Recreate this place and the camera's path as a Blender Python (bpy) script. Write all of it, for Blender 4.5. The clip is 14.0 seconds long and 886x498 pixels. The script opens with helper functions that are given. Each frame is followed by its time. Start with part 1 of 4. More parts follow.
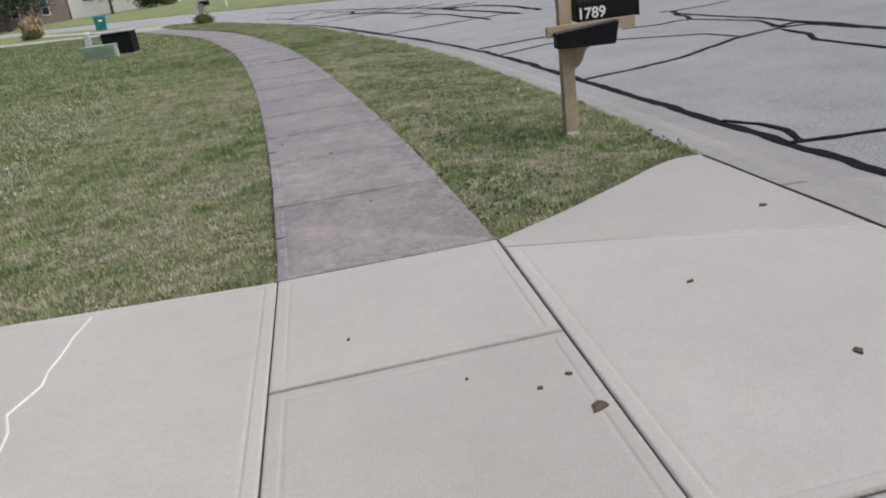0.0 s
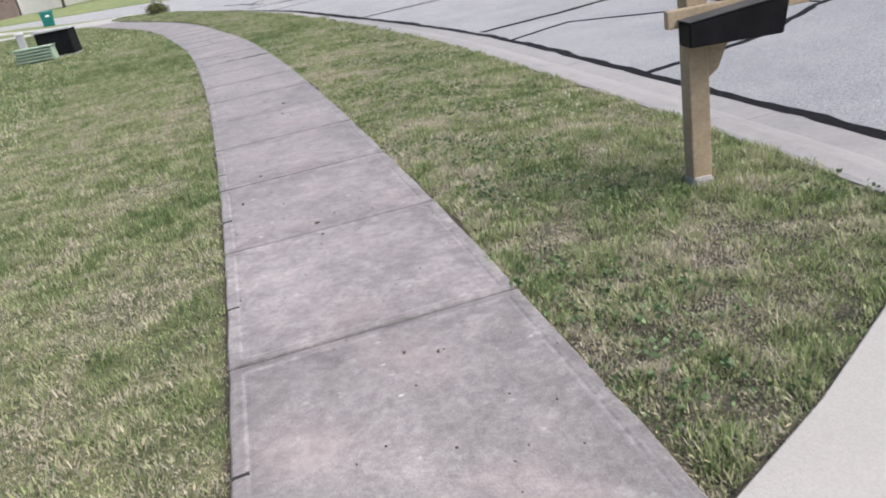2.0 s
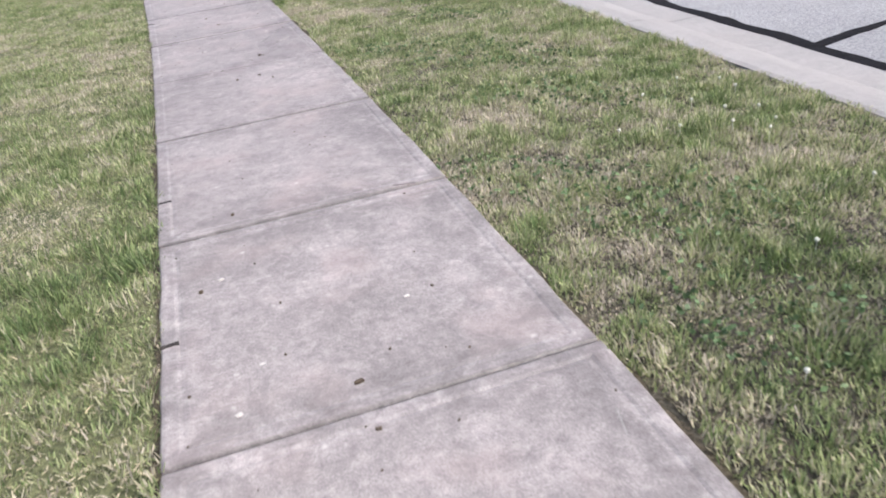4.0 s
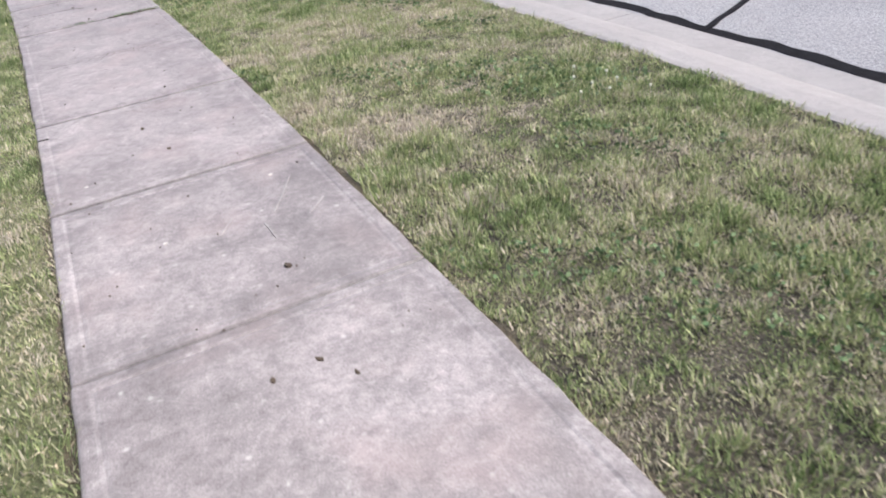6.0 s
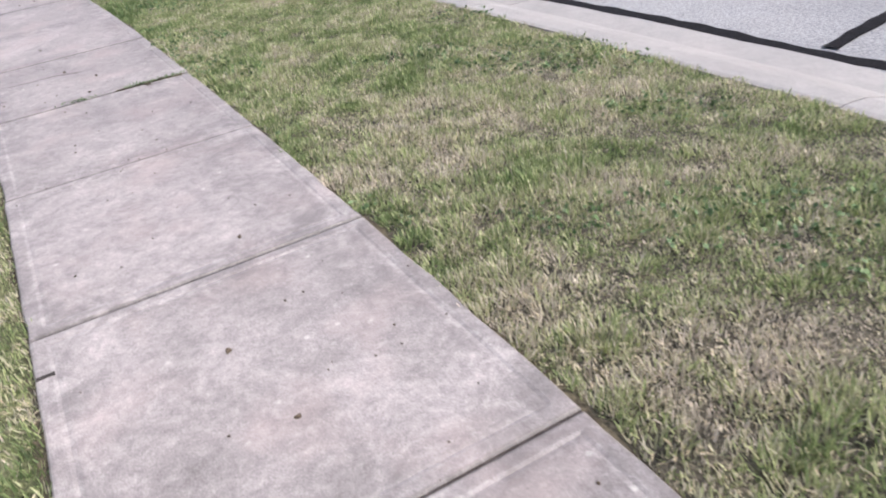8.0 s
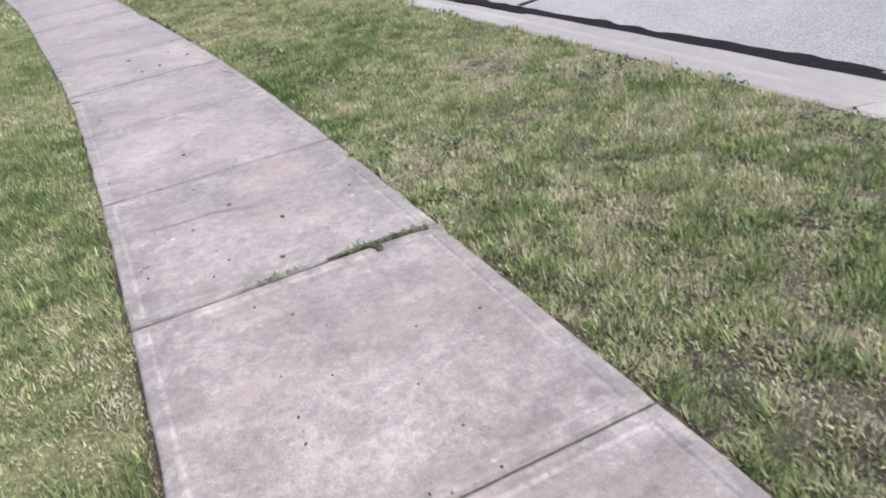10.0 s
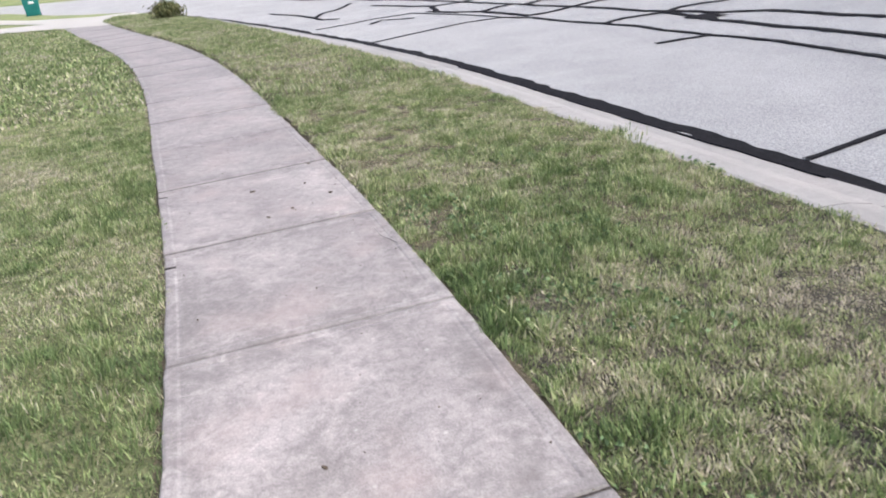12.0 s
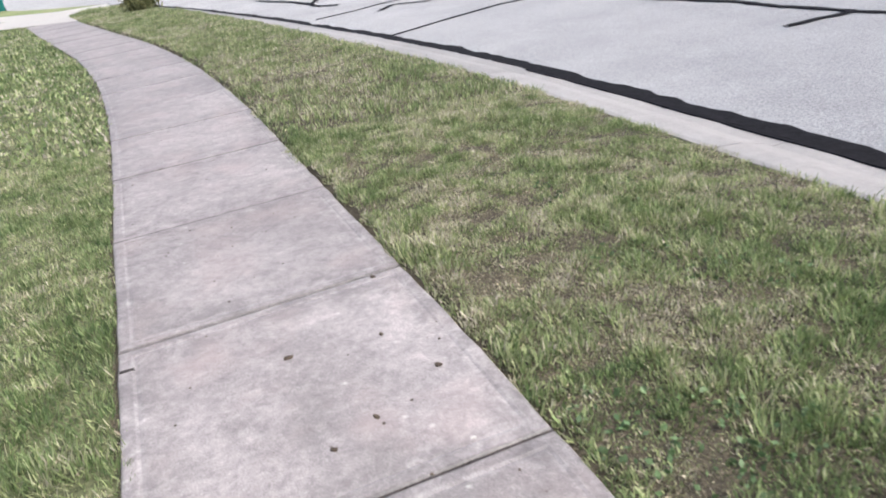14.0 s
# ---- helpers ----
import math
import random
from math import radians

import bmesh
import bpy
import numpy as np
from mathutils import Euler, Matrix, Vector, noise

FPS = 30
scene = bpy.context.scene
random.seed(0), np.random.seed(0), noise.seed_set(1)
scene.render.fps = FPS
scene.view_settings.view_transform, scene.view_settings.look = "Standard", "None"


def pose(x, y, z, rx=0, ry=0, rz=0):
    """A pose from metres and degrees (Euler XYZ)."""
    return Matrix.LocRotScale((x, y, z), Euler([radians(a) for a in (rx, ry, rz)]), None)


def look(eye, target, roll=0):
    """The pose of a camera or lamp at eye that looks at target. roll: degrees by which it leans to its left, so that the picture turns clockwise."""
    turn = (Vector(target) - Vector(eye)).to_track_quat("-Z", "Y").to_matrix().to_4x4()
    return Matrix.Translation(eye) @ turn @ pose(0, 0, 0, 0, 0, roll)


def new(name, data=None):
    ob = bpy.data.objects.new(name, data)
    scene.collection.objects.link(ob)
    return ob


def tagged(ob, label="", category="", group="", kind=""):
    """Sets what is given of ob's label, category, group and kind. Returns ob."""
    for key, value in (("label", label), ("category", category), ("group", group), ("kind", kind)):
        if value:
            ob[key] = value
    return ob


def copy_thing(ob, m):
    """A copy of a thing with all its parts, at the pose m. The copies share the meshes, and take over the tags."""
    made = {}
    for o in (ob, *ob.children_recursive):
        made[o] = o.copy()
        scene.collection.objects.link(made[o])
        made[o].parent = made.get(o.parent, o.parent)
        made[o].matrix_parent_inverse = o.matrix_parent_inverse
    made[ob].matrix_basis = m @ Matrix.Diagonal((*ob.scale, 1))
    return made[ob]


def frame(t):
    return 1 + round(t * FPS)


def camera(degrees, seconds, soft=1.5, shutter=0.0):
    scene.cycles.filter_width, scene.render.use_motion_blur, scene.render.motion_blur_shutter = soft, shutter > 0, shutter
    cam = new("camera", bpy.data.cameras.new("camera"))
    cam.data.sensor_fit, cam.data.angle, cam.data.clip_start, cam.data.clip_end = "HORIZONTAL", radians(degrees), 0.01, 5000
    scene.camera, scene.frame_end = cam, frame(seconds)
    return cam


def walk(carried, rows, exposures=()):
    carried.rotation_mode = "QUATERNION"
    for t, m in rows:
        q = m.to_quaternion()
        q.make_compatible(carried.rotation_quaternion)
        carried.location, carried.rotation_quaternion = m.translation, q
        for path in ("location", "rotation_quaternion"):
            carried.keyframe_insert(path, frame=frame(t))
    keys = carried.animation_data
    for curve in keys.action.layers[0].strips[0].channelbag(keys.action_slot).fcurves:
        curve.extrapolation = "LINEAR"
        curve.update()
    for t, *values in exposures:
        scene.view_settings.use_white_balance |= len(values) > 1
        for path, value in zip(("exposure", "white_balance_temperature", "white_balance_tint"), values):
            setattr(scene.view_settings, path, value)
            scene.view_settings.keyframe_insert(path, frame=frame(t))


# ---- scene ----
# camera and walk: seconds, x, y, z, yaw, pitch, roll
cam = camera(61.0, 14.0, soft=1.9, shutter=0.15)
PATH = [
    (0.0, -0.957, -3.822, 1.478, -12.32, -20.96, 7.11),
    (0.5, -0.860, -3.157, 1.410, -12.91, -21.53, 9.02),
    (1.0, -0.910, -2.545, 1.412, -12.74, -21.18, 10.53),
    (1.5, -0.824, -1.899, 1.376, -13.97, -21.28, 8.66),
    (2.0, -0.827, -1.310, 1.437, -15.09, -23.18, 9.81),
    (2.5, -0.841, -0.757, 1.428, -15.96, -22.24, 8.41),
    (3.0, -0.758, -0.090, 1.363, -20.67, -28.43, 10.60),
    (3.5, -0.863, 0.531, 1.353, -17.01, -27.76, 7.57),
    (4.0, -0.835, 1.183, 1.312, -17.06, -29.13, 6.62),
    (6.5, -0.982, 5.301, 1.449, -25.29, -32.14, 6.38),
    (7.0, -1.017, 5.824, 1.450, -24.88, -32.90, 6.91),
    (7.5, -1.047, 6.313, 1.419, -26.99, -31.39, 4.96),
    (8.0, -1.065, 6.932, 1.363, -26.69, -31.28, 7.21),
    (10.5, -1.381, 10.134, 1.373, -20.33, -28.39, 7.51),
    (11.0, -1.362, 10.762, 1.438, -20.17, -28.21, 5.80),
    (11.5, -1.290, 11.321, 1.469, -20.65, -26.67, 7.94),
    (12.0, -1.339, 11.892, 1.454, -12.55, -22.66, 6.16),
    (12.5, -1.331, 12.528, 1.420, -12.46, -22.40, 6.50),
    (13.0, -1.394, 13.189, 1.408, -12.06, -21.74, 7.99),
    (13.5, -1.463, 13.782, 1.376, -14.48, -22.19, 6.54),
    (14.0, -1.514, 14.426, 1.431, -14.14, -24.66, 8.41),
]
walk(cam, [(t, pose(x, y, z, 90 + pitch, roll, yaw)) for t, x, y, z, yaw, pitch, roll in PATH],
     exposures=[(0, -0.38, 6050, 7), (1.0, -0.2, 6050, 7), (2.0, 0.2, 6000, 8), (3.0, 0.42, 6000, 9.5), (8, 0.52, 6050, 11), (11.5, 0.47, 6000, 9), (14, 0.47, 6000, 8)])

# world: bright overcast sky and a wide soft sun
world = bpy.data.worlds.new("world")
scene.world = world
world.use_nodes = True
sky = world.node_tree.nodes.new("ShaderNodeTexSky")
sky.sky_type = "NISHITA"
sky.sun_disc = False
sky.sun_elevation = radians(54)
sky.sun_rotation = radians(128)
sky.dust_density = 8.0
sky.ozone_density = 0.6
background = world.node_tree.nodes["Background"]
background.inputs["Strength"].default_value = 0.145
world.node_tree.links.new(sky.outputs[0], background.inputs["Color"])
sun = new("sun", bpy.data.lights.new("sun", "SUN"))
sun.data.energy = 1.5
sun.data.angle = radians(40)
sun.data.color = (1.0, 0.97, 0.93)
sun.matrix_world = look((13, -10, 23), (0, 0, 0))

# ---- materials ----
def material(name, low, high, scale, rough=0.85, detail_scale=120.0, grain=0.25, bump=0.3, depth=0.004, mid=None,
             island=0.0, metal=0.0, patch_low=0.35, patch_high=0.65):
    """Two colours mixed by a broad noise, a fine grain over both, and a bump."""
    m = bpy.data.materials.new(name)
    m.use_nodes = True
    n, link = m.node_tree.nodes, m.node_tree.links.new
    b = n["Principled BSDF"]
    b.inputs["Roughness"].default_value = rough
    b.inputs["Metallic"].default_value = metal
    if "Diffuse Roughness" in b.inputs:
        b.inputs["Diffuse Roughness"].default_value = 0.9 if rough > 0.7 else 0.2
    co = n.new("ShaderNodeNewGeometry")
    big = n.new("ShaderNodeTexNoise")
    big.inputs["Scale"].default_value = scale
    big.inputs["Detail"].default_value = 8
    big.inputs["Roughness"].default_value = 0.65
    link(co.outputs["Position"], big.inputs["Vector"])
    ramp = n.new("ShaderNodeValToRGB")
    ramp.color_ramp.elements[0].position, ramp.color_ramp.elements[1].position = patch_low, patch_high
    ramp.color_ramp.elements[0].color, ramp.color_ramp.elements[1].color = (*low, 1), (*high, 1)
    if mid:
        ramp.color_ramp.elements.new((patch_low + patch_high) / 2).color = (*mid, 1)
    link(big.outputs["Fac"], ramp.inputs["Fac"])
    fine = n.new("ShaderNodeTexNoise")
    fine.inputs["Scale"].default_value = detail_scale
    fine.inputs["Detail"].default_value = 5
    link(co.outputs["Position"], fine.inputs["Vector"])
    span = n.new("ShaderNodeMapRange")
    span.inputs["From Min"].default_value, span.inputs["From Max"].default_value = 0.3, 0.7
    span.inputs["To Min"].default_value, span.inputs["To Max"].default_value = 1 - grain, 1 + grain
    link(fine.outputs["Fac"], span.inputs["Value"])
    mul = n.new("ShaderNodeMix")
    mul.data_type, mul.blend_type = "RGBA", "MULTIPLY"
    mul.inputs["Factor"].default_value = 1
    link(ramp.outputs["Color"], mul.inputs["A"])
    link(span.outputs["Result"], mul.inputs["B"])
    out = mul.outputs["Result"]
    if island:
        hue = n.new("ShaderNodeHueSaturation")
        r = n.new("ShaderNodeMapRange")
        r.inputs["To Min"].default_value, r.inputs["To Max"].default_value = 1 - island, 1 + island
        link(co.outputs["Random Per Island"], r.inputs["Value"])
        link(r.outputs["Result"], hue.inputs["Value"])
        link(out, hue.inputs["Color"])
        out = hue.outputs["Color"]
    link(out, b.inputs["Base Color"])
    if bump:
        bm_ = n.new("ShaderNodeBump")
        bm_.inputs["Strength"].default_value, bm_.inputs["Distance"].default_value = bump, depth
        link(fine.outputs["Fac"], bm_.inputs["Height"])
        link(bm_.outputs["Normal"], b.inputs["Normal"])
    return m


def concrete(name, low, high, streak, spot=0.5, rim=0.0):
    """Weathered concrete: broad stains, mottling, sand grain, pale chips, dark pits, worn rims, a tone of its own for each slab."""
    m = material(name, low, high, 1.1, 0.45, 150.0, 0.2 if rim else 0.1, 0.6, 0.003, patch_low=0.24, patch_high=0.76)
    n, link = m.node_tree.nodes, m.node_tree.links.new
    b = n["Principled BSDF"]
    b.inputs["Diffuse Roughness"].default_value = 0.3
    b.inputs["Specular IOR Level"].default_value = 0.65
    co = n.new("ShaderNodeNewGeometry")

    def noise_of(scale, detail, rough, distort=0.0):
        t = n.new("ShaderNodeTexNoise")
        t.inputs["Scale"].default_value, t.inputs["Detail"].default_value = scale, detail
        t.inputs["Roughness"].default_value, t.inputs["Distortion"].default_value = rough, distort
        link(co.outputs["Position"], t.inputs["Vector"])
        return t.outputs["Fac"]

    def span(socket, f0, f1, t0, t1):
        r = n.new("ShaderNodeMapRange")
        for key, value in zip(("From Min", "From Max", "To Min", "To Max"), (f0, f1, t0, t1)):
            r.inputs[key].default_value = value
        link(socket, r.inputs["Value"])
        return r.outputs["Result"]

    def times(p, q):
        k = n.new("ShaderNodeMath")
        k.operation = "MULTIPLY"
        link(p, k.inputs[0])
        link(q, k.inputs[1])
        return k.outputs[0]

    def tint(colour, fac, shade):
        k = n.new("ShaderNodeMix")
        k.data_type = "RGBA"
        k.inputs["B"].default_value = (*shade, 1)
        link(fac, k.inputs["Factor"])
        link(colour, k.inputs["A"])
        return k.outputs["Result"]

    mott = noise_of(24, 12, 0.9, 0.4)
    wide = noise_of(6.5, 10, 0.78, 0.4)
    info = n.new("ShaderNodeObjectInfo")
    tone = times(span(mott, 0.32, 0.68, 1 - streak, 1 + streak), span(info.outputs["Random"], 0, 1, 0.92, 1.07))
    tone = times(tone, span(wide, 0.34, 0.62, 1 - streak * 0.6, 1 + streak * 0.3))
    mul = n.new("ShaderNodeMix")
    mul.data_type, mul.blend_type = "RGBA", "MULTIPLY"
    mul.inputs["Factor"].default_value = 1
    link(b.inputs["Base Color"].links[0].from_socket, mul.inputs["A"])
    link(tone, mul.inputs["B"])
    colour = mul.outputs["Result"]
    warm = span(noise_of(2.3, 5, 0.6), 0.52, 0.72, 0.0, 0.45 if rim else 0.15)
    colour = tint(colour, warm, tuple(c * k for c, k in zip(high, (0.98, 0.86, 0.84))))
    cells = n.new("ShaderNodeTexVoronoi")
    cells.inputs["Scale"].default_value = 11
    link(co.outputs["Position"], cells.inputs["Vector"])
    chips = times(span(cells.outputs["Distance"], 0.04, 0.14, spot, 0.0), span(wide, 0.46, 0.56, 0.0, 1.0))
    colour = tint(colour, chips, (0.6, 0.58, 0.56))
    pits = n.new("ShaderNodeTexVoronoi")
    pits.inputs["Scale"].default_value = 34
    link(co.outputs["Position"], pits.inputs["Vector"])
    pit = times(span(pits.outputs["Distance"], 0.05, 0.13, spot * 0.8, 0.0), span(mott, 0.50, 0.56, 0.0, 1.0))
    colour = tint(colour, pit, (0.10, 0.09, 0.09))
    if rim:
        at = n.new("ShaderNodeAttribute")
        at.attribute_name = "rim"
        ring = n.new("ShaderNodeValToRGB")
        e = ring.color_ramp.elements
        e[0].position, e[0].color = 0.0, (0.25, 0.25, 0.25, 1)
        e[1].position, e[1].color = 1.0, (0, 0, 0, 1)
        for p, k in ((0.06, 0.1), (0.1, 0.45), (0.2, 0.05), (0.26, 0.9), (0.34, 0.55), (0.42, 0.0)):
            e.new(p).color = (k, k, k, 1)
        link(span(at.outputs["Fac"], 0.0, 0.2, 0.0, 1.0), ring.inputs["Fac"])
        colour = tint(colour, times(ring.outputs["Color"], times(span(mott, 0.42, 0.6, 0.05, rim), span(wide, 0.36, 0.6, 0.25, 1.0))), (0.56, 0.53, 0.53))
        grime = times(span(at.outputs["Fac"], 0.07, 0.2, 0.5, 0.0), span(wide, 0.4, 0.6, 0.9, 0.0))
        colour = tint(colour, grime, tuple(c * 0.72 for c in low))
    dirt = n.new("ShaderNodeAttribute")
    dirt.attribute_name = "seam"
    colour = tint(colour, times(dirt.outputs["Fac"], span(mott, 0.35, 0.65, 1.0, 0.4)), (0.05, 0.042, 0.04))
    link(colour, b.inputs["Base Color"])
    return m


def blades(name):
    """Grass blades: from lush green over yellow green to straw by how dry each blade is, a little lighter or darker blade by blade."""
    m = bpy.data.materials.new(name)
    m.use_nodes = True
    n, link = m.node_tree.nodes, m.node_tree.links.new
    b = n["Principled BSDF"]
    b.inputs["Roughness"].default_value = 0.55
    co = n.new("ShaderNodeNewGeometry")
    dry = n.new("ShaderNodeAttribute")
    dry.attribute_name = "dry"
    ramp = n.new("ShaderNodeValToRGB")
    e = ramp.color_ramp.elements
    e[0].position, e[0].color = 0.0, (0.14, 0.205, 0.08, 1)
    e[1].position, e[1].color = 1.0, (0.63, 0.565, 0.48, 1)
    e.new(0.3).color = (0.285, 0.358, 0.152, 1)
    e.new(0.55).color = (0.445, 0.485, 0.25, 1)
    e.new(0.78).color = (0.565, 0.53, 0.385, 1)
    link(dry.outputs["Fac"], ramp.inputs["Fac"])
    shade = n.new("ShaderNodeMapRange")
    shade.inputs["To Min"].default_value, shade.inputs["To Max"].default_value = 0.6, 1.35
    link(co.outputs["Random Per Island"], shade.inputs["Value"])
    hue = n.new("ShaderNodeHueSaturation")
    link(shade.outputs["Result"], hue.inputs["Value"])
    link(ramp.outputs["Color"], hue.inputs["Color"])
    link(hue.outputs["Color"], b.inputs["Base Color"])
    thin = n.new("ShaderNodeBsdfTranslucent")
    link(hue.outputs["Color"], thin.inputs["Color"])
    mix = n.new("ShaderNodeMixShader")
    mix.inputs["Fac"].default_value = 0.4
    link(b.outputs[0], mix.inputs[1])
    link(thin.outputs[0], mix.inputs[2])
    link(mix.outputs[0], n["Material Output"].inputs["Surface"])
    return m


M_WALK = concrete("walk_concrete", (0.208, 0.185, 0.187), (0.428, 0.392, 0.388), 0.5, 0.8, 0.65)
M_DRIVE = concrete("drive_concrete", (0.44, 0.415, 0.39), (0.52, 0.495, 0.47), 0.06, 0.25)
M_KERB = concrete("kerb_concrete", (0.30, 0.285, 0.28), (0.41, 0.39, 0.38), 0.2, 0.4)
M_ROAD = material("worn_asphalt", (0.30, 0.30, 0.315), (0.37, 0.37, 0.385), 0.8, 0.8, 70.0, 0.4, 1.0, 0.008)
M_TAR = material("crack_sealant", (0.007, 0.0065, 0.009), (0.016, 0.015, 0.019), 14, 0.92, 90, 0.3, 0.5, 0.004)
M_JOINT = material("joint_dirt", (0.03, 0.027, 0.027), (0.065, 0.058, 0.056), 20, 0.95, 200, 0.3)
M_CHIP = material("spalled_chip", (0.5, 0.48, 0.46), (0.62, 0.6, 0.58), 30, 0.8, 150, 0.2)
M_GRIME = material("surface_grime", (0.17, 0.152, 0.155), (0.26, 0.235, 0.24), 30, 0.9, 150, 0.3)
M_SOIL = material("thatch", (0.035, 0.032, 0.024), (0.12, 0.105, 0.075), 6, 0.95, 60, 0.6, 1.0, 0.02)
M_TURF = material("low_turf", (0.06, 0.072, 0.03), (0.16, 0.165, 0.085), 5, 0.95, 60, 0.6, 1.0, 0.02)
M_EARTH = material("dark_soil", (0.05, 0.04, 0.028), (0.13, 0.11, 0.07), 7, 0.95, 80, 0.5, 1.0, 0.02)
M_FAR_GRASS = material("far_lawn", (0.15, 0.20, 0.08), (0.26, 0.28, 0.13), 0.35, 0.9, 9, 0.3, 0.6, 0.05)
M_BLADES = blades("grass_blades")
M_CLOVER = material("clover_leaf", (0.08, 0.14, 0.055), (0.16, 0.23, 0.10), 6, 0.6, 60, 0.25, 0, island=0.35)
M_PETAL = material("clover_bloom", (0.6, 0.6, 0.52), (0.8, 0.8, 0.74), 90, 0.7, 300, 0.1, 0)
M_POST = material("painted_post", (0.36, 0.285, 0.195), (0.44, 0.355, 0.25), 7, 0.7, 60, 0.12, 0.35, 0.002)
M_BLACK = material("black_plastic", (0.006, 0.006, 0.008), (0.012, 0.012, 0.015), 8, 0.5, 120, 0.2, 0.2, 0.001)
M_BLACK_DULL = material("dark_grey_top", (0.05, 0.05, 0.052), (0.075, 0.075, 0.078), 8, 0.7, 120, 0.2, 0.2, 0.001)
M_WHITE = material("white_paint", (0.74, 0.74, 0.73), (0.82, 0.82, 0.81), 3, 0.6, 50, 0.04, 0.1)
M_GREEN_BOX = material("pale_green_metal", (0.30, 0.40, 0.31), (0.38, 0.48, 0.38), 4, 0.55, 60, 0.08, 0.1)
M_TEAL = material("teal_plastic", (0.012, 0.16, 0.15), (0.02, 0.21, 0.19), 4, 0.45, 60, 0.08, 0.1)
M_GREY_TOP = material("grey_metal", (0.45, 0.46, 0.48), (0.55, 0.56, 0.58), 4, 0.5, 60, 0.06, 0.1)
M_TAUPE = material("taupe_siding", (0.30, 0.24, 0.225), (0.37, 0.30, 0.28), 2, 0.8, 30, 0.08, 0.2)
M_ROOF = material("roof_shingle", (0.16, 0.14, 0.135), (0.24, 0.21, 0.2), 3, 0.9, 20, 0.3, 0.5, 0.02)
M_GLASS = material("dark_window", (0.03, 0.035, 0.05), (0.06, 0.07, 0.09), 2, 0.12, 30, 0.1, 0)
M_BARK = material("bark", (0.07, 0.055, 0.045), (0.14, 0.11, 0.09), 6, 0.9, 30, 0.3, 0.8, 0.02)
M_LEAF = material("tree_leaf", (0.03, 0.06, 0.02), (0.08, 0.12, 0.04), 1.2, 0.6, 20, 0.3, 0, island=0.4)
M_DARK_LEAF = material("shrub_leaf", (0.018, 0.035, 0.014), (0.045, 0.07, 0.03), 2, 0.6, 20, 0.3, 0, island=0.4)
M_STRAW = material("straw_leaf", (0.30, 0.24, 0.13), (0.45, 0.36, 0.22), 4, 0.7, 20, 0.2, 0, island=0.35)
M_STRAW_BITS = material("dead_grass", (0.30, 0.255, 0.17), (0.50, 0.44, 0.32), 3, 0.8, 40, 0.2, 0, island=0.35)
M_OLIVE = material("bush_leaf", (0.07, 0.09, 0.03), (0.2, 0.19, 0.08), 5, 0.7, 20, 0.3, 0, island=0.4)
M_DEBRIS = material("dry_leaf_bits", (0.06, 0.045, 0.035), (0.13, 0.10, 0.07), 30, 0.9, 200, 0.3, 0)
M_CAULK = material("white_filler", (0.72, 0.72, 0.7), (0.82, 0.82, 0.8), 20, 0.7, 120, 0.06, 0.2)
M_LILAC = material("grey_blue_siding", (0.42, 0.43, 0.48), (0.5, 0.5, 0.55), 2, 0.7, 30, 0.06, 0.1)

for dull in (M_BLACK, M_TAR, M_JOINT):
    dull.node_tree.nodes["Principled BSDF"].inputs["Specular IOR Level"].default_value = 0.15


# ---- helpers of this scene ----
def part(name, bm, mat, parent=None, label="", smooth=False):
    me = bpy.data.meshes.new(name)
    bm.to_mesh(me)
    bm.free()
    me.materials.append(mat)
    if smooth:
        me.polygons.foreach_set("use_smooth", [True] * len(me.polygons))
    ob = new(name, me)
    ob.parent = parent
    if label:
        ob["label"] = label
    return ob


def mesh_part(name, verts, faces, mat, parent=None, label=""):
    me = bpy.data.meshes.new(name)
    me.from_pydata([tuple(v) for v in verts], [], faces)
    me.materials.append(mat)
    ob = new(name, me)
    ob.parent = parent
    if label:
        ob["label"] = label
    return ob


def thing(name, x, y, z, label, category, turn=0.0, group=""):
    ob = new(name)
    ob.matrix_world = pose(x, y, z, 0, 0, turn)
    ob.empty_display_size = 0.1
    return tagged(ob, label, category, group)


def box(bm, lo, hi, bevel=0.0, taper=(1.0, 1.0), matrix=None):
    """A box between two corners, its top scaled by taper about its middle, with bevelled edges."""
    c = [(a + b) / 2 for a, b in zip(lo, hi)]
    vs = []
    for z in (lo[2], hi[2]):
        s = taper if z == hi[2] else (1, 1)
        for x, y in ((lo[0], lo[1]), (hi[0], lo[1]), (hi[0], hi[1]), (lo[0], hi[1])):
            p = Vector((c[0] + (x - c[0]) * s[0], c[1] + (y - c[1]) * s[1], z))
            vs.append(bm.verts.new(matrix @ p if matrix else p))
    fs = [bm.faces.new([vs[i] for i in f]) for f in ((3, 2, 1, 0), (4, 5, 6, 7), (0, 1, 5, 4), (1, 2, 6, 5), (2, 3, 7, 6), (3, 0, 4, 7))]
    if bevel:
        edges = list({e for f in fs for e in f.edges})
        bmesh.ops.bevel(bm, geom=edges, offset=bevel, segments=2, affect="EDGES", profile=0.6)
    return bm


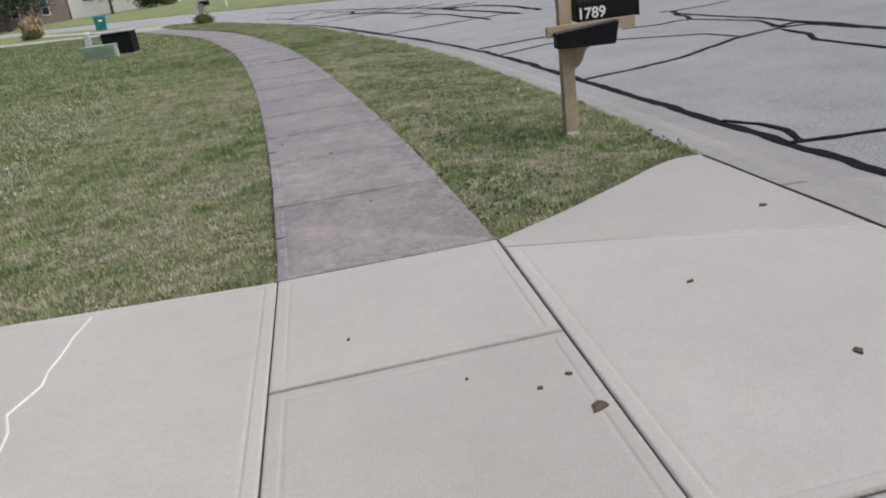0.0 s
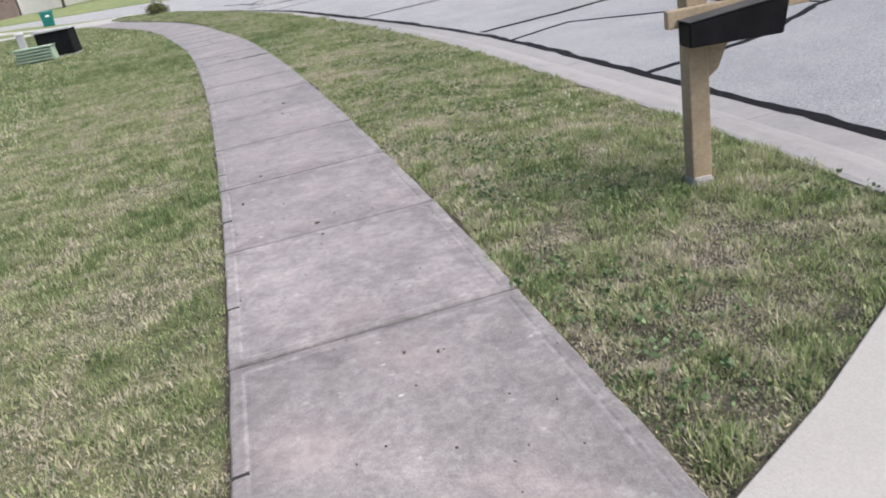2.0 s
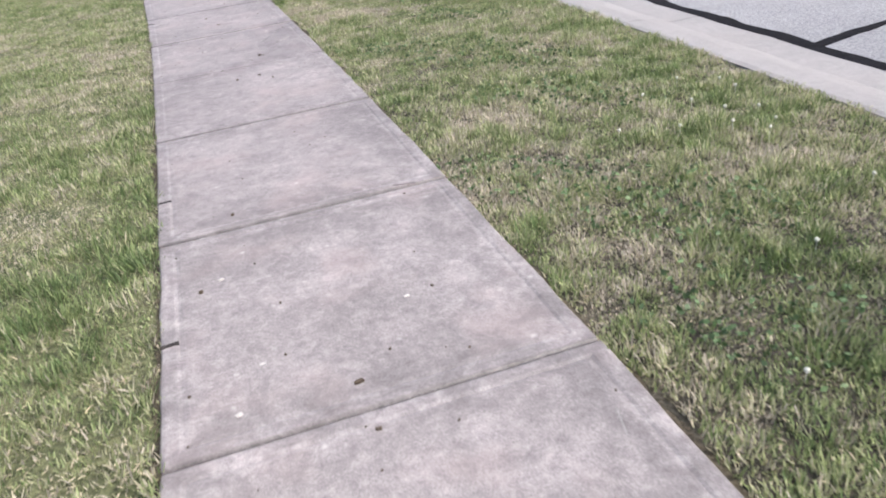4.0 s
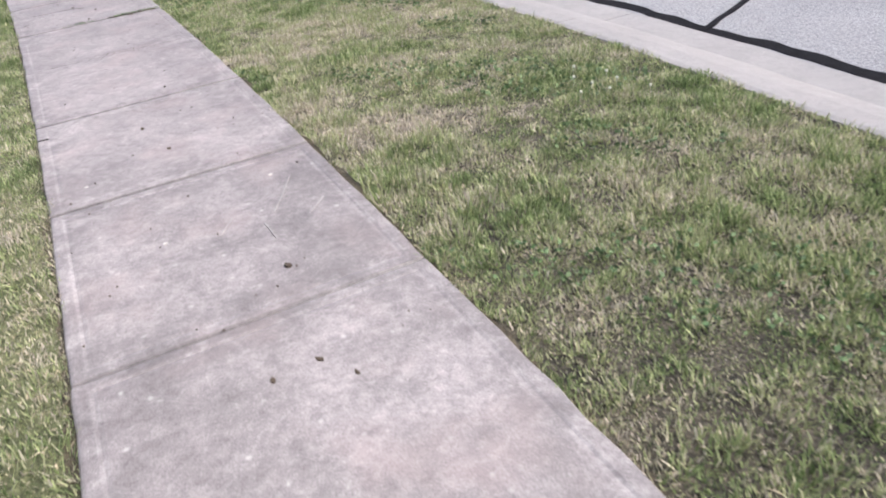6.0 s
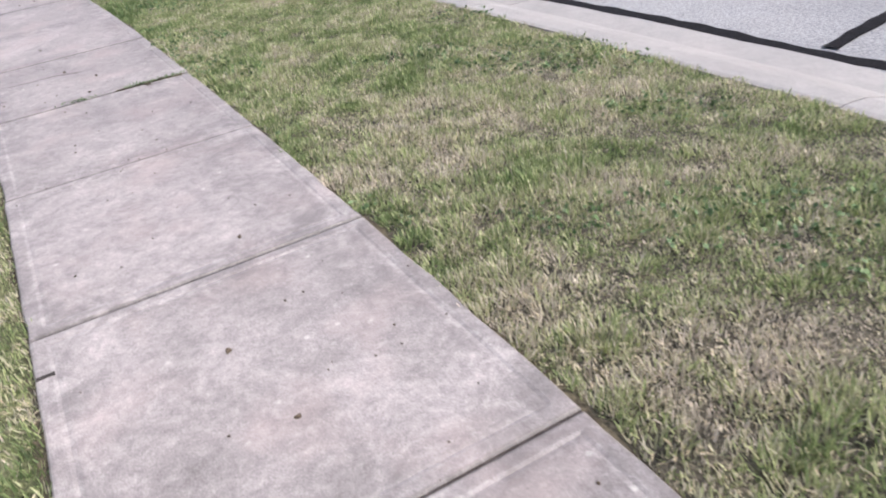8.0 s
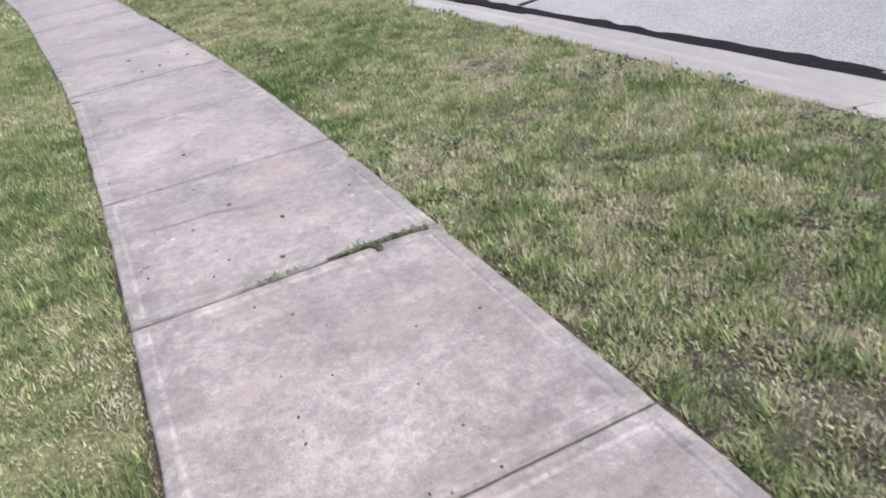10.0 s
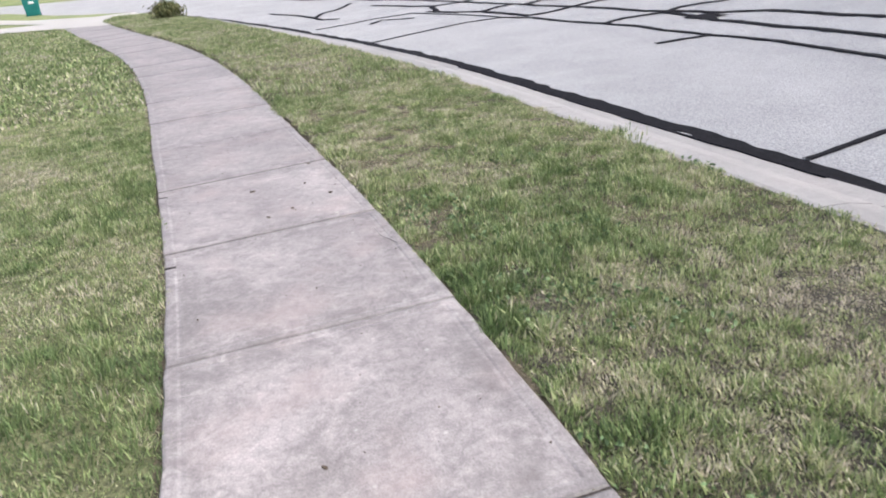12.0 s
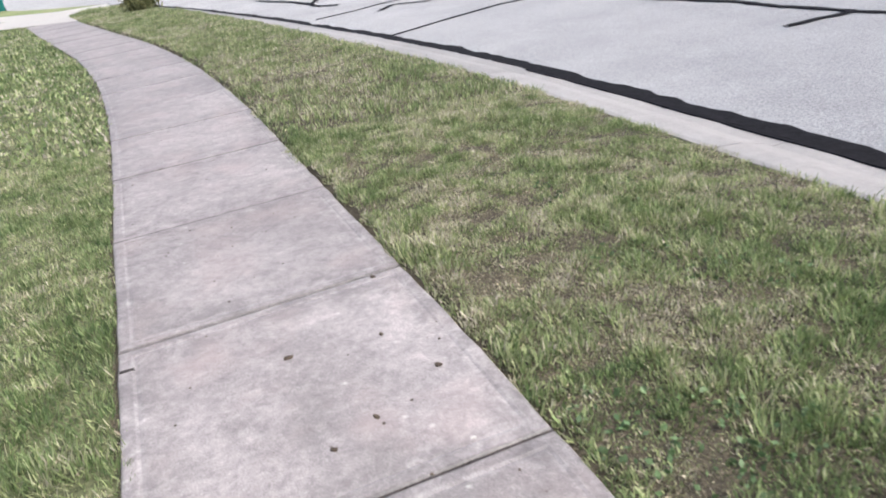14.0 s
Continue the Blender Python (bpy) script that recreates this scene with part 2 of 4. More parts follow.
def prism(bm, outline, depth, axis_matrix, bevel=0.0):
    """An outline in a plane, pushed to a depth, laid out by a matrix."""
    a = [bm.verts.new(axis_matrix @ Vector((x, y, 0))) for x, y in outline]
    b = [bm.verts.new(axis_matrix @ Vector((x, y, depth))) for x, y in outline]
    k = len(outline)
    fs = [bm.faces.new(a[::-1]), bm.faces.new(b)]
    fs += [bm.faces.new((a[i], a[(i + 1) % k], b[(i + 1) % k], b[i])) for i in range(k)]
    bmesh.ops.recalc_face_normals(bm, faces=fs)
    if bevel:
        bmesh.ops.bevel(bm, geom=list({e for f in fs for e in f.edges}), offset=bevel, segments=2, affect="EDGES")
    return bm


def tube(bm, points, radii, sides=8):
    rings = []
    for i, (p, r) in enumerate(zip(points, radii)):
        p = Vector(p)
        d = (Vector(points[min(i + 1, len(points) - 1)]) - Vector(points[max(i - 1, 0)])).normalized()
        u = d.orthogonal().normalized()
        w = d.cross(u)
        rings.append([bm.verts.new(p + r * (math.cos(2 * math.pi * k / sides) * u + math.sin(2 * math.pi * k / sides) * w)) for k in range(sides)])
    for a, b in zip(rings, rings[1:]):
        for k in range(sides):
            bm.faces.new((a[k], a[(k + 1) % sides], b[(k + 1) % sides], b[k]))
    bm.faces.new(rings[0][::-1])
    bm.faces.new(rings[-1])
    return bm


class Line:
    """A smooth line x(y) along the walk."""
    def __init__(self, pts, blur=1.0):
        self.y = np.arange(-60.0, 60.0, 0.05)
        x = np.interp(self.y, [p[1] for p in pts], [p[0] for p in pts])
        k = np.exp(-0.5 * (np.arange(-60, 61) * 0.05 / blur) ** 2)
        self.x = np.convolve(np.pad(x, 60, mode="edge"), k / k.sum(), mode="valid")

    def __call__(self, y):
        return np.interp(y, self.y, self.x)

    def slope(self, y):
        return (self(y + 0.3) - self(y - 0.3)) / 0.6


WIDTH = 1.22
walk_right = Line([(0, -60), (0, 0.5), (-0.03, 2.76), (-0.13, 5.4), (-0.26, 8.1), (-0.44, 10.8), (-0.66, 13.45), (-0.94, 16.1), (-1.37, 18.75),
                   (-1.83, 21.8), (-2.46, 25.0), (-3.35, 28.4), (-4.4, 31.6), (-5.5, 35.0), (-6.5, 38.2), (-7.2, 40.5)], 0.9)
grass_kerb = Line([(1.74, -60), (1.74, 0.8), (1.84, 2.5), (1.83, 5), (1.77, 8.5), (1.58, 11), (1.33, 13.5), (1.1, 15.5), (0.84, 17.2), (0.5, 19.9),
                   (0.02, 22.6), (-0.57, 24.9), (-1.5, 28.8), (-3.2, 34.8), (-5.2, 40.0), (-6.2, 43.0)], 0.8)
road_edge = Line([(2.42, -60), (2.42, 5), (2.40, 8.5), (2.2, 11), (1.87, 13.5), (1.6, 15.5), (1.32, 17.2), (1.02, 19.4), (0.72, 21.5),
                  (0.08, 24.4), (-1.25, 29.4), (-2.9, 34.8), (-4.7, 40.0), (-5.7, 43.0)], 0.8)
ROAD_Z = -0.075


def left_of(y):
    """The walk's far side from its right edge at y."""
    s = walk_right.slope(y)
    c = 1 / math.sqrt(1 + s * s)
    d = WIDTH
    return walk_right(y) - d * c, y + d * s * c


_ly = np.arange(-5.0, 45.0, 0.1)
_lp = np.array([left_of(y) for y in _ly])
walk_left = Line(list(zip(_lp[:, 0], _lp[:, 1])), 0.1)

# ---- large structure: ground, road, lawns ----
def flat(name, outline, z, mat, label, category, kind="structure", skirt=0.0):
    bm = bmesh.new()
    vs = [bm.verts.new((x, y, z)) for x, y in outline]
    f = bm.faces.new(vs)
    if f.calc_center_median() and f.normal.z < 0:
        f.normal_flip()
    f.normal_update()
    if f.normal.z < 0:
        f.normal_flip()
    if skirt:
        r = bmesh.ops.extrude_face_region(bm, geom=[f])
        low = [g for g in r["geom"] if isinstance(g, bmesh.types.BMVert)]
        for v in low:
            v.co.z -= skirt
        bmesh.ops.recalc_face_normals(bm, faces=bm.faces)
    bmesh.ops.triangulate(bm, faces=[f for f in bm.faces if len(f.verts) > 4])
    return tagged(part(name, bm, mat), label, category, kind=kind)


ground = flat("ground", [(-1500, -1500), (1500, -1500), (1500, 1500), (-1500, 1500)], -0.32, M_FAR_GRASS,
              "dull green grass ground reaching the horizon", "ground")

FAR_EDGE = [(-140, 190), (-60, 117), (-28, 88), (-9, 68), (3.7, 47), (12, 34), (17, 18), (18.5, 0), (19, -60)]
NEAR_BACK = [(-6.4, 44.3), (-9.3, 48.0), (-11.2, 51.0), (-16.0, 61), (-30, 78), (-60, 104), (-140, 172)]
ky = np.arange(-60, 43.01, 0.5)
road_outline = [(float(road_edge(y)), float(y)) for y in ky] + NEAR_BACK + FAR_EDGE
road = flat("road", road_outline, ROAD_Z, M_ROAD, "worn pale grey asphalt road with sealed cracks", "road")

# kerb and gutter in cast lengths
kerb = tagged(new("kerb"), "pale concrete rolled kerb between grass and road", "kerb", kind="structure")
PROFILE = [(-0.02, -0.25), (-0.02, -0.012), (0.02, -0.004), (0.16, -0.012), (0.30, -0.045), (0.42, -0.072), (1.0, -0.068), (1.0, -0.3)]


def kerb_length(y0, y1, flush=False):
    steps = max(2, int((y1 - y0) / 0.25))
    verts, faces, k = [], [], len(PROFILE)
    for i in range(steps + 1):
        y = y0 + (y1 - y0) * i / steps
        a, b = float(grass_kerb(y)), float(road_edge(y))
        for u, z in PROFILE:
            x = a + u * (b - a) if u == 1.0 or u < 0 else a + min(u, 0.62 * (b - a))
            zz = z if not flush else (z if z < -0.2 else -0.01 - 0.06 * max(u, 0))
            verts.append((x, y, zz + 0.003 * math.sin(7 * y + 9 * u)))
    for i in range(steps):
        for j in range(k - 1):
            a = i * k + j
            faces.append((a, a + k, a + k + 1, a + 1))
    faces.append(tuple(range(k)))
    faces.append(tuple(range(steps * k + k - 1, steps * k - 1, -1)))
    mesh_part("kerb_stone", verts, faces, M_KERB, kerb)


yk = -30.0
while yk < 42:
    kerb_length(yk + 0.004, min(yk + 3.0, 42.6) - 0.004, flush=(-7 < yk + 1.5 < 0.2))
    yk += 3.0

# lawns under the blades
strip_y = np.arange(0.0, 41.6, 0.4)
verge_outline = [(0.02, 0.0), (0.49, 0.24), (1.0, 0.56), (1.43, 0.84), (1.6, 0.9)]
verge_outline += [(float(grass_kerb(y)), float(y)) for y in strip_y if y > 0.95] + [(-5.95, 43.4)]
verge_outline += [(float(walk_right(y)), float(y)) for y in strip_y[::-1] if y < 40.2 and y > 0.2]
verge = flat("verge_lawn", verge_outline, -0.022, M_SOIL, "dry thatch and soil under the verge grass", "lawn")
lawn_outline = [(float(walk_left(y)), float(y)) for y in strip_y if y < 38.4] + [(-7.9, 38.7), (-6.4, 44.2), (-9.3, 47.9), (-11.2, 50.9), (-16.0, 60.9), (-30, 77.9), (-60, 103.9), (-140, 172), (-140, 0)]
lawn = flat("front_lawn", lawn_outline, -0.022, M_TURF, "mown patchy lawn turf beside the walk", "lawn")

lawn_beyond = flat("lawn_beyond", [(-140, 0.05), (-14, 0.7), (-14, 26), (-22, 26), (-22, 47.9), (-10.6, 40.75), (-8.0, 38.75), (-6.5, 44.1), (-9.35, 47.85), (-11.25, 50.85),
                                   (-16.0, 60.8), (-30, 77.8), (-60, 103.8), (-140, 171.5)], -0.016, M_FAR_GRASS, "mown green lawn further off round the pale paths", "lawn")

back_lawn = flat("side_lawn", [(-140, -100), (1.74, -100), (1.74, -6.42), (-8.0, -6.12), (-8.0, 0.62), (-140, 0.0)], -0.03, M_FAR_GRASS,
                 "green lawn on the other side of the driveway", "lawn")

# far lawn rising behind the road
fv, ff = [], []
for i, (x, y) in enumerate(FAR_EDGE):
    d = Vector((x + 25, y - 5)).normalized()
    d = Vector((0.45, 0.9)).normalized() if y > 20 else Vector((1, 0.1))
    for off, z in ((0, -0.09), (0.3, 0.02), (6, 0.35), (25, 1.0), (300, 4.0)):
        fv.append((x + d.x * off, y + d.y * off, z))
for i in range(len(FAR_EDGE) - 1):
    for j in range(4):
        a = i * 5 + j
        ff.append((a, a + 1, a + 6, a + 5))
far_lawn = tagged(mesh_part("far_lawn", fv, ff, M_FAR_GRASS), "mown green lawn across the road", "lawn", kind="structure")

# driveway and walk slabs
EDGES = (0.0, 0.006, 0.014, 0.050, 0.062, 0.078)
DROPS = (-0.007, -0.0012, 0.0, 0.0008, -0.0025, 0.0)


def slab(name, corner, length_u, length_v, mat, parent, step=0.16, border=True, depth=0.1, rough_edge=0.0, lift=0.005):
    """A cast slab over corner(u, v), with a rounded rim and a tooled line round its border."""
    def lines(length):
        e = EDGES if border else EDGES[:2]
        inner = np.linspace(e[-1], length - e[-1], max(3, int(length / step)) + 1)
        s = list(e[:-1]) + list(inner) + [length - q for q in e[:-1]][::-1]
        return [q / length for q in s]
    us, vs = lines(length_u), lines(length_v)
    nu, nv = len(us), len(vs)
    verts, faces, rims, seams = [], [], [], []
    for v in vs:
        for u in us:
            e = min(min(u, 1 - u) * length_u, min(v, 1 - v) * length_v)
            drop = float(np.interp(e, EDGES if border else EDGES[:2], DROPS if border else DROPS[:2]))
            x, y = corner(u, v)
            if rough_edge and min(u, 1 - u) * length_u < 0.02:
                x += rough_edge * noise.noise((x * 3, y * 9, 1.7))
            wave = 0.0015 * noise.noise((x * 1.1, y * 1.1, 0.3))
            verts.append((x, y, drop + wave + lift))
            rims.append(min(e, 0.3))
            seams.append(float(np.interp(min(v, 1 - v) * length_v, (0.0, 0.006, 0.014), (1.0, 0.6, 0.0))) if border else 0.0)
    for j in range(nv - 1):
        for i in range(nu - 1):
            a = j * nu + i
            faces.append((a, a + 1, a + nu + 1, a + nu))
    rim = list(range(nu)) + [j * nu + nu - 1 for j in range(1, nv)] + [(nv - 1) * nu + i for i in range(nu - 2, -1, -1)] + [j * nu for j in range(nv - 2, 0, -1)]
    base = len(verts)
    for r in rim:
        x, y, z = verts[r]
        verts.append((x, y, -depth))
        rims.append(0.0)
        seams.append(1.0)
    k = len(rim)
    for i in range(k):
        a, b = rim[i], rim[(i + 1) % k]
        faces.append((b, a, base + i, base + (i + 1) % k))
    ob = mesh_part(name, verts, faces, mat, parent)
    for key, values in (("rim", rims), ("seam", seams)):
        ob.data.attributes.new(key, "FLOAT", "POINT").data.foreach_set("value", np.array(values, dtype=np.float32))
    return ob


def bilinear(a, b, c, d):
    return lambda u, v: ((1 - v) * ((1 - u) * a[0] + u * b[0]) + v * ((1 - u) * d[0] + u * c[0]),
                         (1 - v) * ((1 - u) * a[1] + u * b[1]) + v * ((1 - u) * d[1] + u * c[1]))


bed = flat("joint_bed", [(-7.95, -6.05), (1.72, -6.3), (1.72, 0.7), (0.05, -0.02), (-1.2, -0.02), (-7.95, 0.5)], -0.013, M_JOINT, "dark dirt in the driveway joints", "ground")
G = 0.0042
driveway = tagged(new("driveway"), "pale smooth concrete driveway slabs with dark joints", "driveway", kind="structure")
SKEW = 0.042
crossing = [-0.0, -1.17, -2.4, -3.63, -4.86, -6.1]
for y1, y0 in zip(crossing, crossing[1:]):
    slab("slab", bilinear((-1.22 + G + SKEW * y0, y0 + G), (-G + SKEW * y0, y0 + G), (-G + SKEW * y1, y1 - G), (-1.22 + G + SKEW * y1, y1 - G)), 1.21, y1 - y0, M_DRIVE, driveway)
slab("slab", bilinear((-4.3, -6.1), (-1.22 - G - SKEW * 6.1, -6.1), (-1.22 - G, -G), (-4.3, 0.3)), 3.1, 6.1, M_DRIVE, driveway, 0.3)
slab("slab", bilinear((-8.0, -6.1), (-4.31, -6.1), (-4.31, 0.3), (-8.0, 0.6)), 3.7, 6.1, M_DRIVE, driveway, 0.3)


def apron_top(u, v):
    """The flared apron beside the verge: a straight joint below, the flare above."""
    x = G + u * (1.73 - G)
    low = -0.13 - 0.365 * x
    high = float(np.interp(x, [0, 0.49, 1.0, 1.3, 1.43, 1.58, 1.73], [-0.02, 0.24, 0.56, 0.76, 0.84, 0.88, 0.86]))
    return x, low + (high - low) * v


slab("slab", apron_top, 1.72, 0.9, M_DRIVE, driveway, 0.12, border=False)
slab("slab", bilinear((G - SKEW * 2.4, -2.4), (1.73, -2.42), (1.73, -0.77), (G, -0.14)), 1.72, 2.0, M_DRIVE, driveway, 0.2)
slab("slab", bilinear((G - SKEW * 6.1, -6.1), (1.73, -6.4), (1.73, -2.43), (G - SKEW * 2.4, -2.41)), 1.72, 3.7, M_DRIVE, driveway, 0.3)

sidewalk = tagged(new("sidewalk"), "weathered grey concrete footpath slabs curving between lawns", "sidewalk", kind="structure")
joints_y = [0.0] + [1.43 + 1.336 * k for k in range(29)]
for k, (a, b) in enumerate(zip(joints_y, joints_y[1:])):
    def corner(u, v, a=a, b=b):
        y = a + (b - a) * v
        x1, y1 = float(walk_right(y)), y
        x0, y0 = left_of(y)
        return x0 + (x1 - x0) * u, y0 + (y1 - y0) * u
    ga = G / (b - a)
    slab("slab", lambda u, v, c=corner, g=ga: c(u, g + v * (1 - 2 * g)), WIDTH, b - a, M_WALK, sidewalk, 0.16, rough_edge=0.009,
         lift=0.006 + 0.002 * math.sin(k * 2.1))
bed_l = [(float(walk_left(y)) + 0.03, float(y)) for y in np.arange(0, 38.6, 0.5)]
bed_r = [(float(walk_right(y)) - 0.03, float(y)) for y in np.arange(0, 38.6, 0.5)]
walk_bed = flat("walk_bed", bed_l + bed_r[::-1], -0.013, M_JOINT, "dark dirt in the footpath joints", "ground")
cross_drive = flat("far_driveway", [(-6.3, 37.6), (-6.55, 38.8), (-6.0, 41.5), (-6.5, 43.8), (-8.2, 44.2), (-11.5, 48.0), (-15, 54), (-18, 60), (-19.5, 58), (-14.9, 51),
                                    (-12, 46.7), (-9.6, 43.0), (-11.7, 44.0), (-20, 50), (-21, 47.5), (-10.6, 40.7), (-7.9, 38.7)], 0.014, M_DRIVE,
                   "pale concrete driveway and path meeting the footpath", "driveway")


def bank(x, y):
    """How far the verge stands above the footpath: a low worn bank in the bend."""
    up = np.clip((y - 15) / 5, 0, 1) * np.clip((44 - y) / 6, 0, 1)
    return 0.055 * up * np.clip((x - walk_right(y)) / 0.05, 0, 1) * np.clip((grass_kerb(y) - x) / 0.35, 0, 1)


bank_v, bank_f = [], []
bank_y = np.arange(15.0, 41.0, 0.2)
for yy in bank_y:
    x0, x1 = float(walk_right(yy)) + 0.004, float(grass_kerb(yy)) - 0.01
    for u in (0.0, 0.02, 0.05, 0.09, 0.3, x1 - x0 - 0.35, x1 - x0 - 0.15, x1 - x0):
        xx = x0 + u
        bank_v.append((xx, float(yy), -0.017 + float(bank(np.array(xx), np.array(yy))) + 0.006 * noise.noise((xx * 9, yy * 9, 4))))
for i in range(len(bank_y) - 1):
    for j in range(7):
        q = i * 8 + j
        bank_f.append((q, q + 1, q + 9, q + 8))
tagged(mesh_part("verge_bank", bank_v, bank_f, M_EARTH), "dark soil bank edging the verge along the footpath", "soil bank", kind="structure")

def shade_edge(name, side, line, label):
    """A ragged soil-coloured strip, dark for the shadow of turf overhanging the footpath."""
    verts, faces = [], []
    ys = np.arange(0.03, 34.0, 0.04)
    for yy in ys:
        x0 = float(line(yy))
        wide = 0.035 + 0.03 * noise.noise((yy * 2.1, side * 5.0, 3.0)) + 0.03 * noise.noise((yy * 9.0, side * 5.0, 8.0))
        for u, z in ((0.004, -0.014), (0.3, -0.018), (1.0, -0.024)):
            verts.append((x0 + side * wide * u, float(yy), z + 0.005 * noise.noise((yy * 13, u * 3, side))))
    for i in range(len(ys) - 1):
        for j in range(2):
            q = i * 3 + j
            faces.append((q, q + 1, q + 4, q + 3) if side > 0 else (q + 1, q, q + 3, q + 4))
    tagged(mesh_part(name, verts, faces, M_EARTH), label, "soil", kind="structure")


# grass shadow along both footpath edges, put in as dark strips
shade_edge("verge_shade_edge", 1, walk_right, "dark soil-coloured strip standing in for the verge grass's shadow")
shade_edge("lawn_shade_edge", -1, walk_left, "dark soil-coloured strip standing in for the front lawn's shadow")

# ---- crack sealant on the road ----
def ribbon(name, pts, width, z, mat, parent=None, seed=0.0, wobble=0.35, step=0.06, height=0.004):
    """A flat raised band of uneven width along a line."""
    p = [Vector((x, y)) for x, y in pts]
    line = []
    for a, b in zip(p, p[1:]):
        k = max(1, int((b - a).length / step))
        line += [a.lerp(b, i / k) for i in range(k)]
    line.append(p[-1])
    verts, faces = [], []
    for i, q in enumerate(line):
        d = (line[min(i + 1, len(line) - 1)] - line[max(i - 1, 0)]).normalized()
        s = Vector((-d.y, d.x))
        q = q + s * 0.4 * width * noise.noise((q.x * 1.5, q.y * 1.5, seed + 5))
        w1 = width * (0.5 + wobble * noise.noise((q.x * 5, q.y * 5, seed)))
        w2 = width * (0.5 + wobble * noise.noise((q.x * 5, q.y * 5, seed + 9)))
        for o, h in ((w1, -0.004), (w1 * 0.85, height), (-w2 * 0.85, height), (-w2, -0.004)):
            verts.append((*(q + s * o), z + h))
    for i in range(len(line) - 1):
        for j in range(3):
            a = i * 4 + j
            faces.append((a + 1, a, a + 4, a + 5))
    return mesh_part(name, verts, faces, mat, parent)


sealant = tagged(new("crack_sealant"), "black tar sealant bands over cracks in the asphalt", "crack sealant", kind="structure")
edge_line = [(float(road_edge(y)) + 0.075, float(y)) for y in np.arange(-12, 41, 0.4)]
ribbon("tar_band", [p for p in edge_line if p[1] < 12.5], 0.13, ROAD_Z, M_TAR, sealant, 1.0, 0.3, 0.08)
ribbon("tar_band", [(x + 0.02, y) for x, y in edge_line if y > 12.1], 0.19, ROAD_Z + 0.0005, M_TAR, sealant, 2.0, 0.3, 0.08)
gutter_seam = ribbon("gutter_seam", [(1.735, 0.82), (1.732, -1.5), (1.735, -6.3)], 0.02, 0.005, M_JOINT, None, 4.0, 0.3, 0.05, 0.003)
tagged(gutter_seam, "dark seam between driveway apron and gutter", "joint", kind="structure")
split_line = [(float(road_edge(y)) - 0.012, float(y)) for y in np.arange(15.5, 21.5, 0.4)]
ribbon("tar_band", split_line, 0.03, ROAD_Z + 0.012, M_TAR, sealant, 3.0, 0.4)
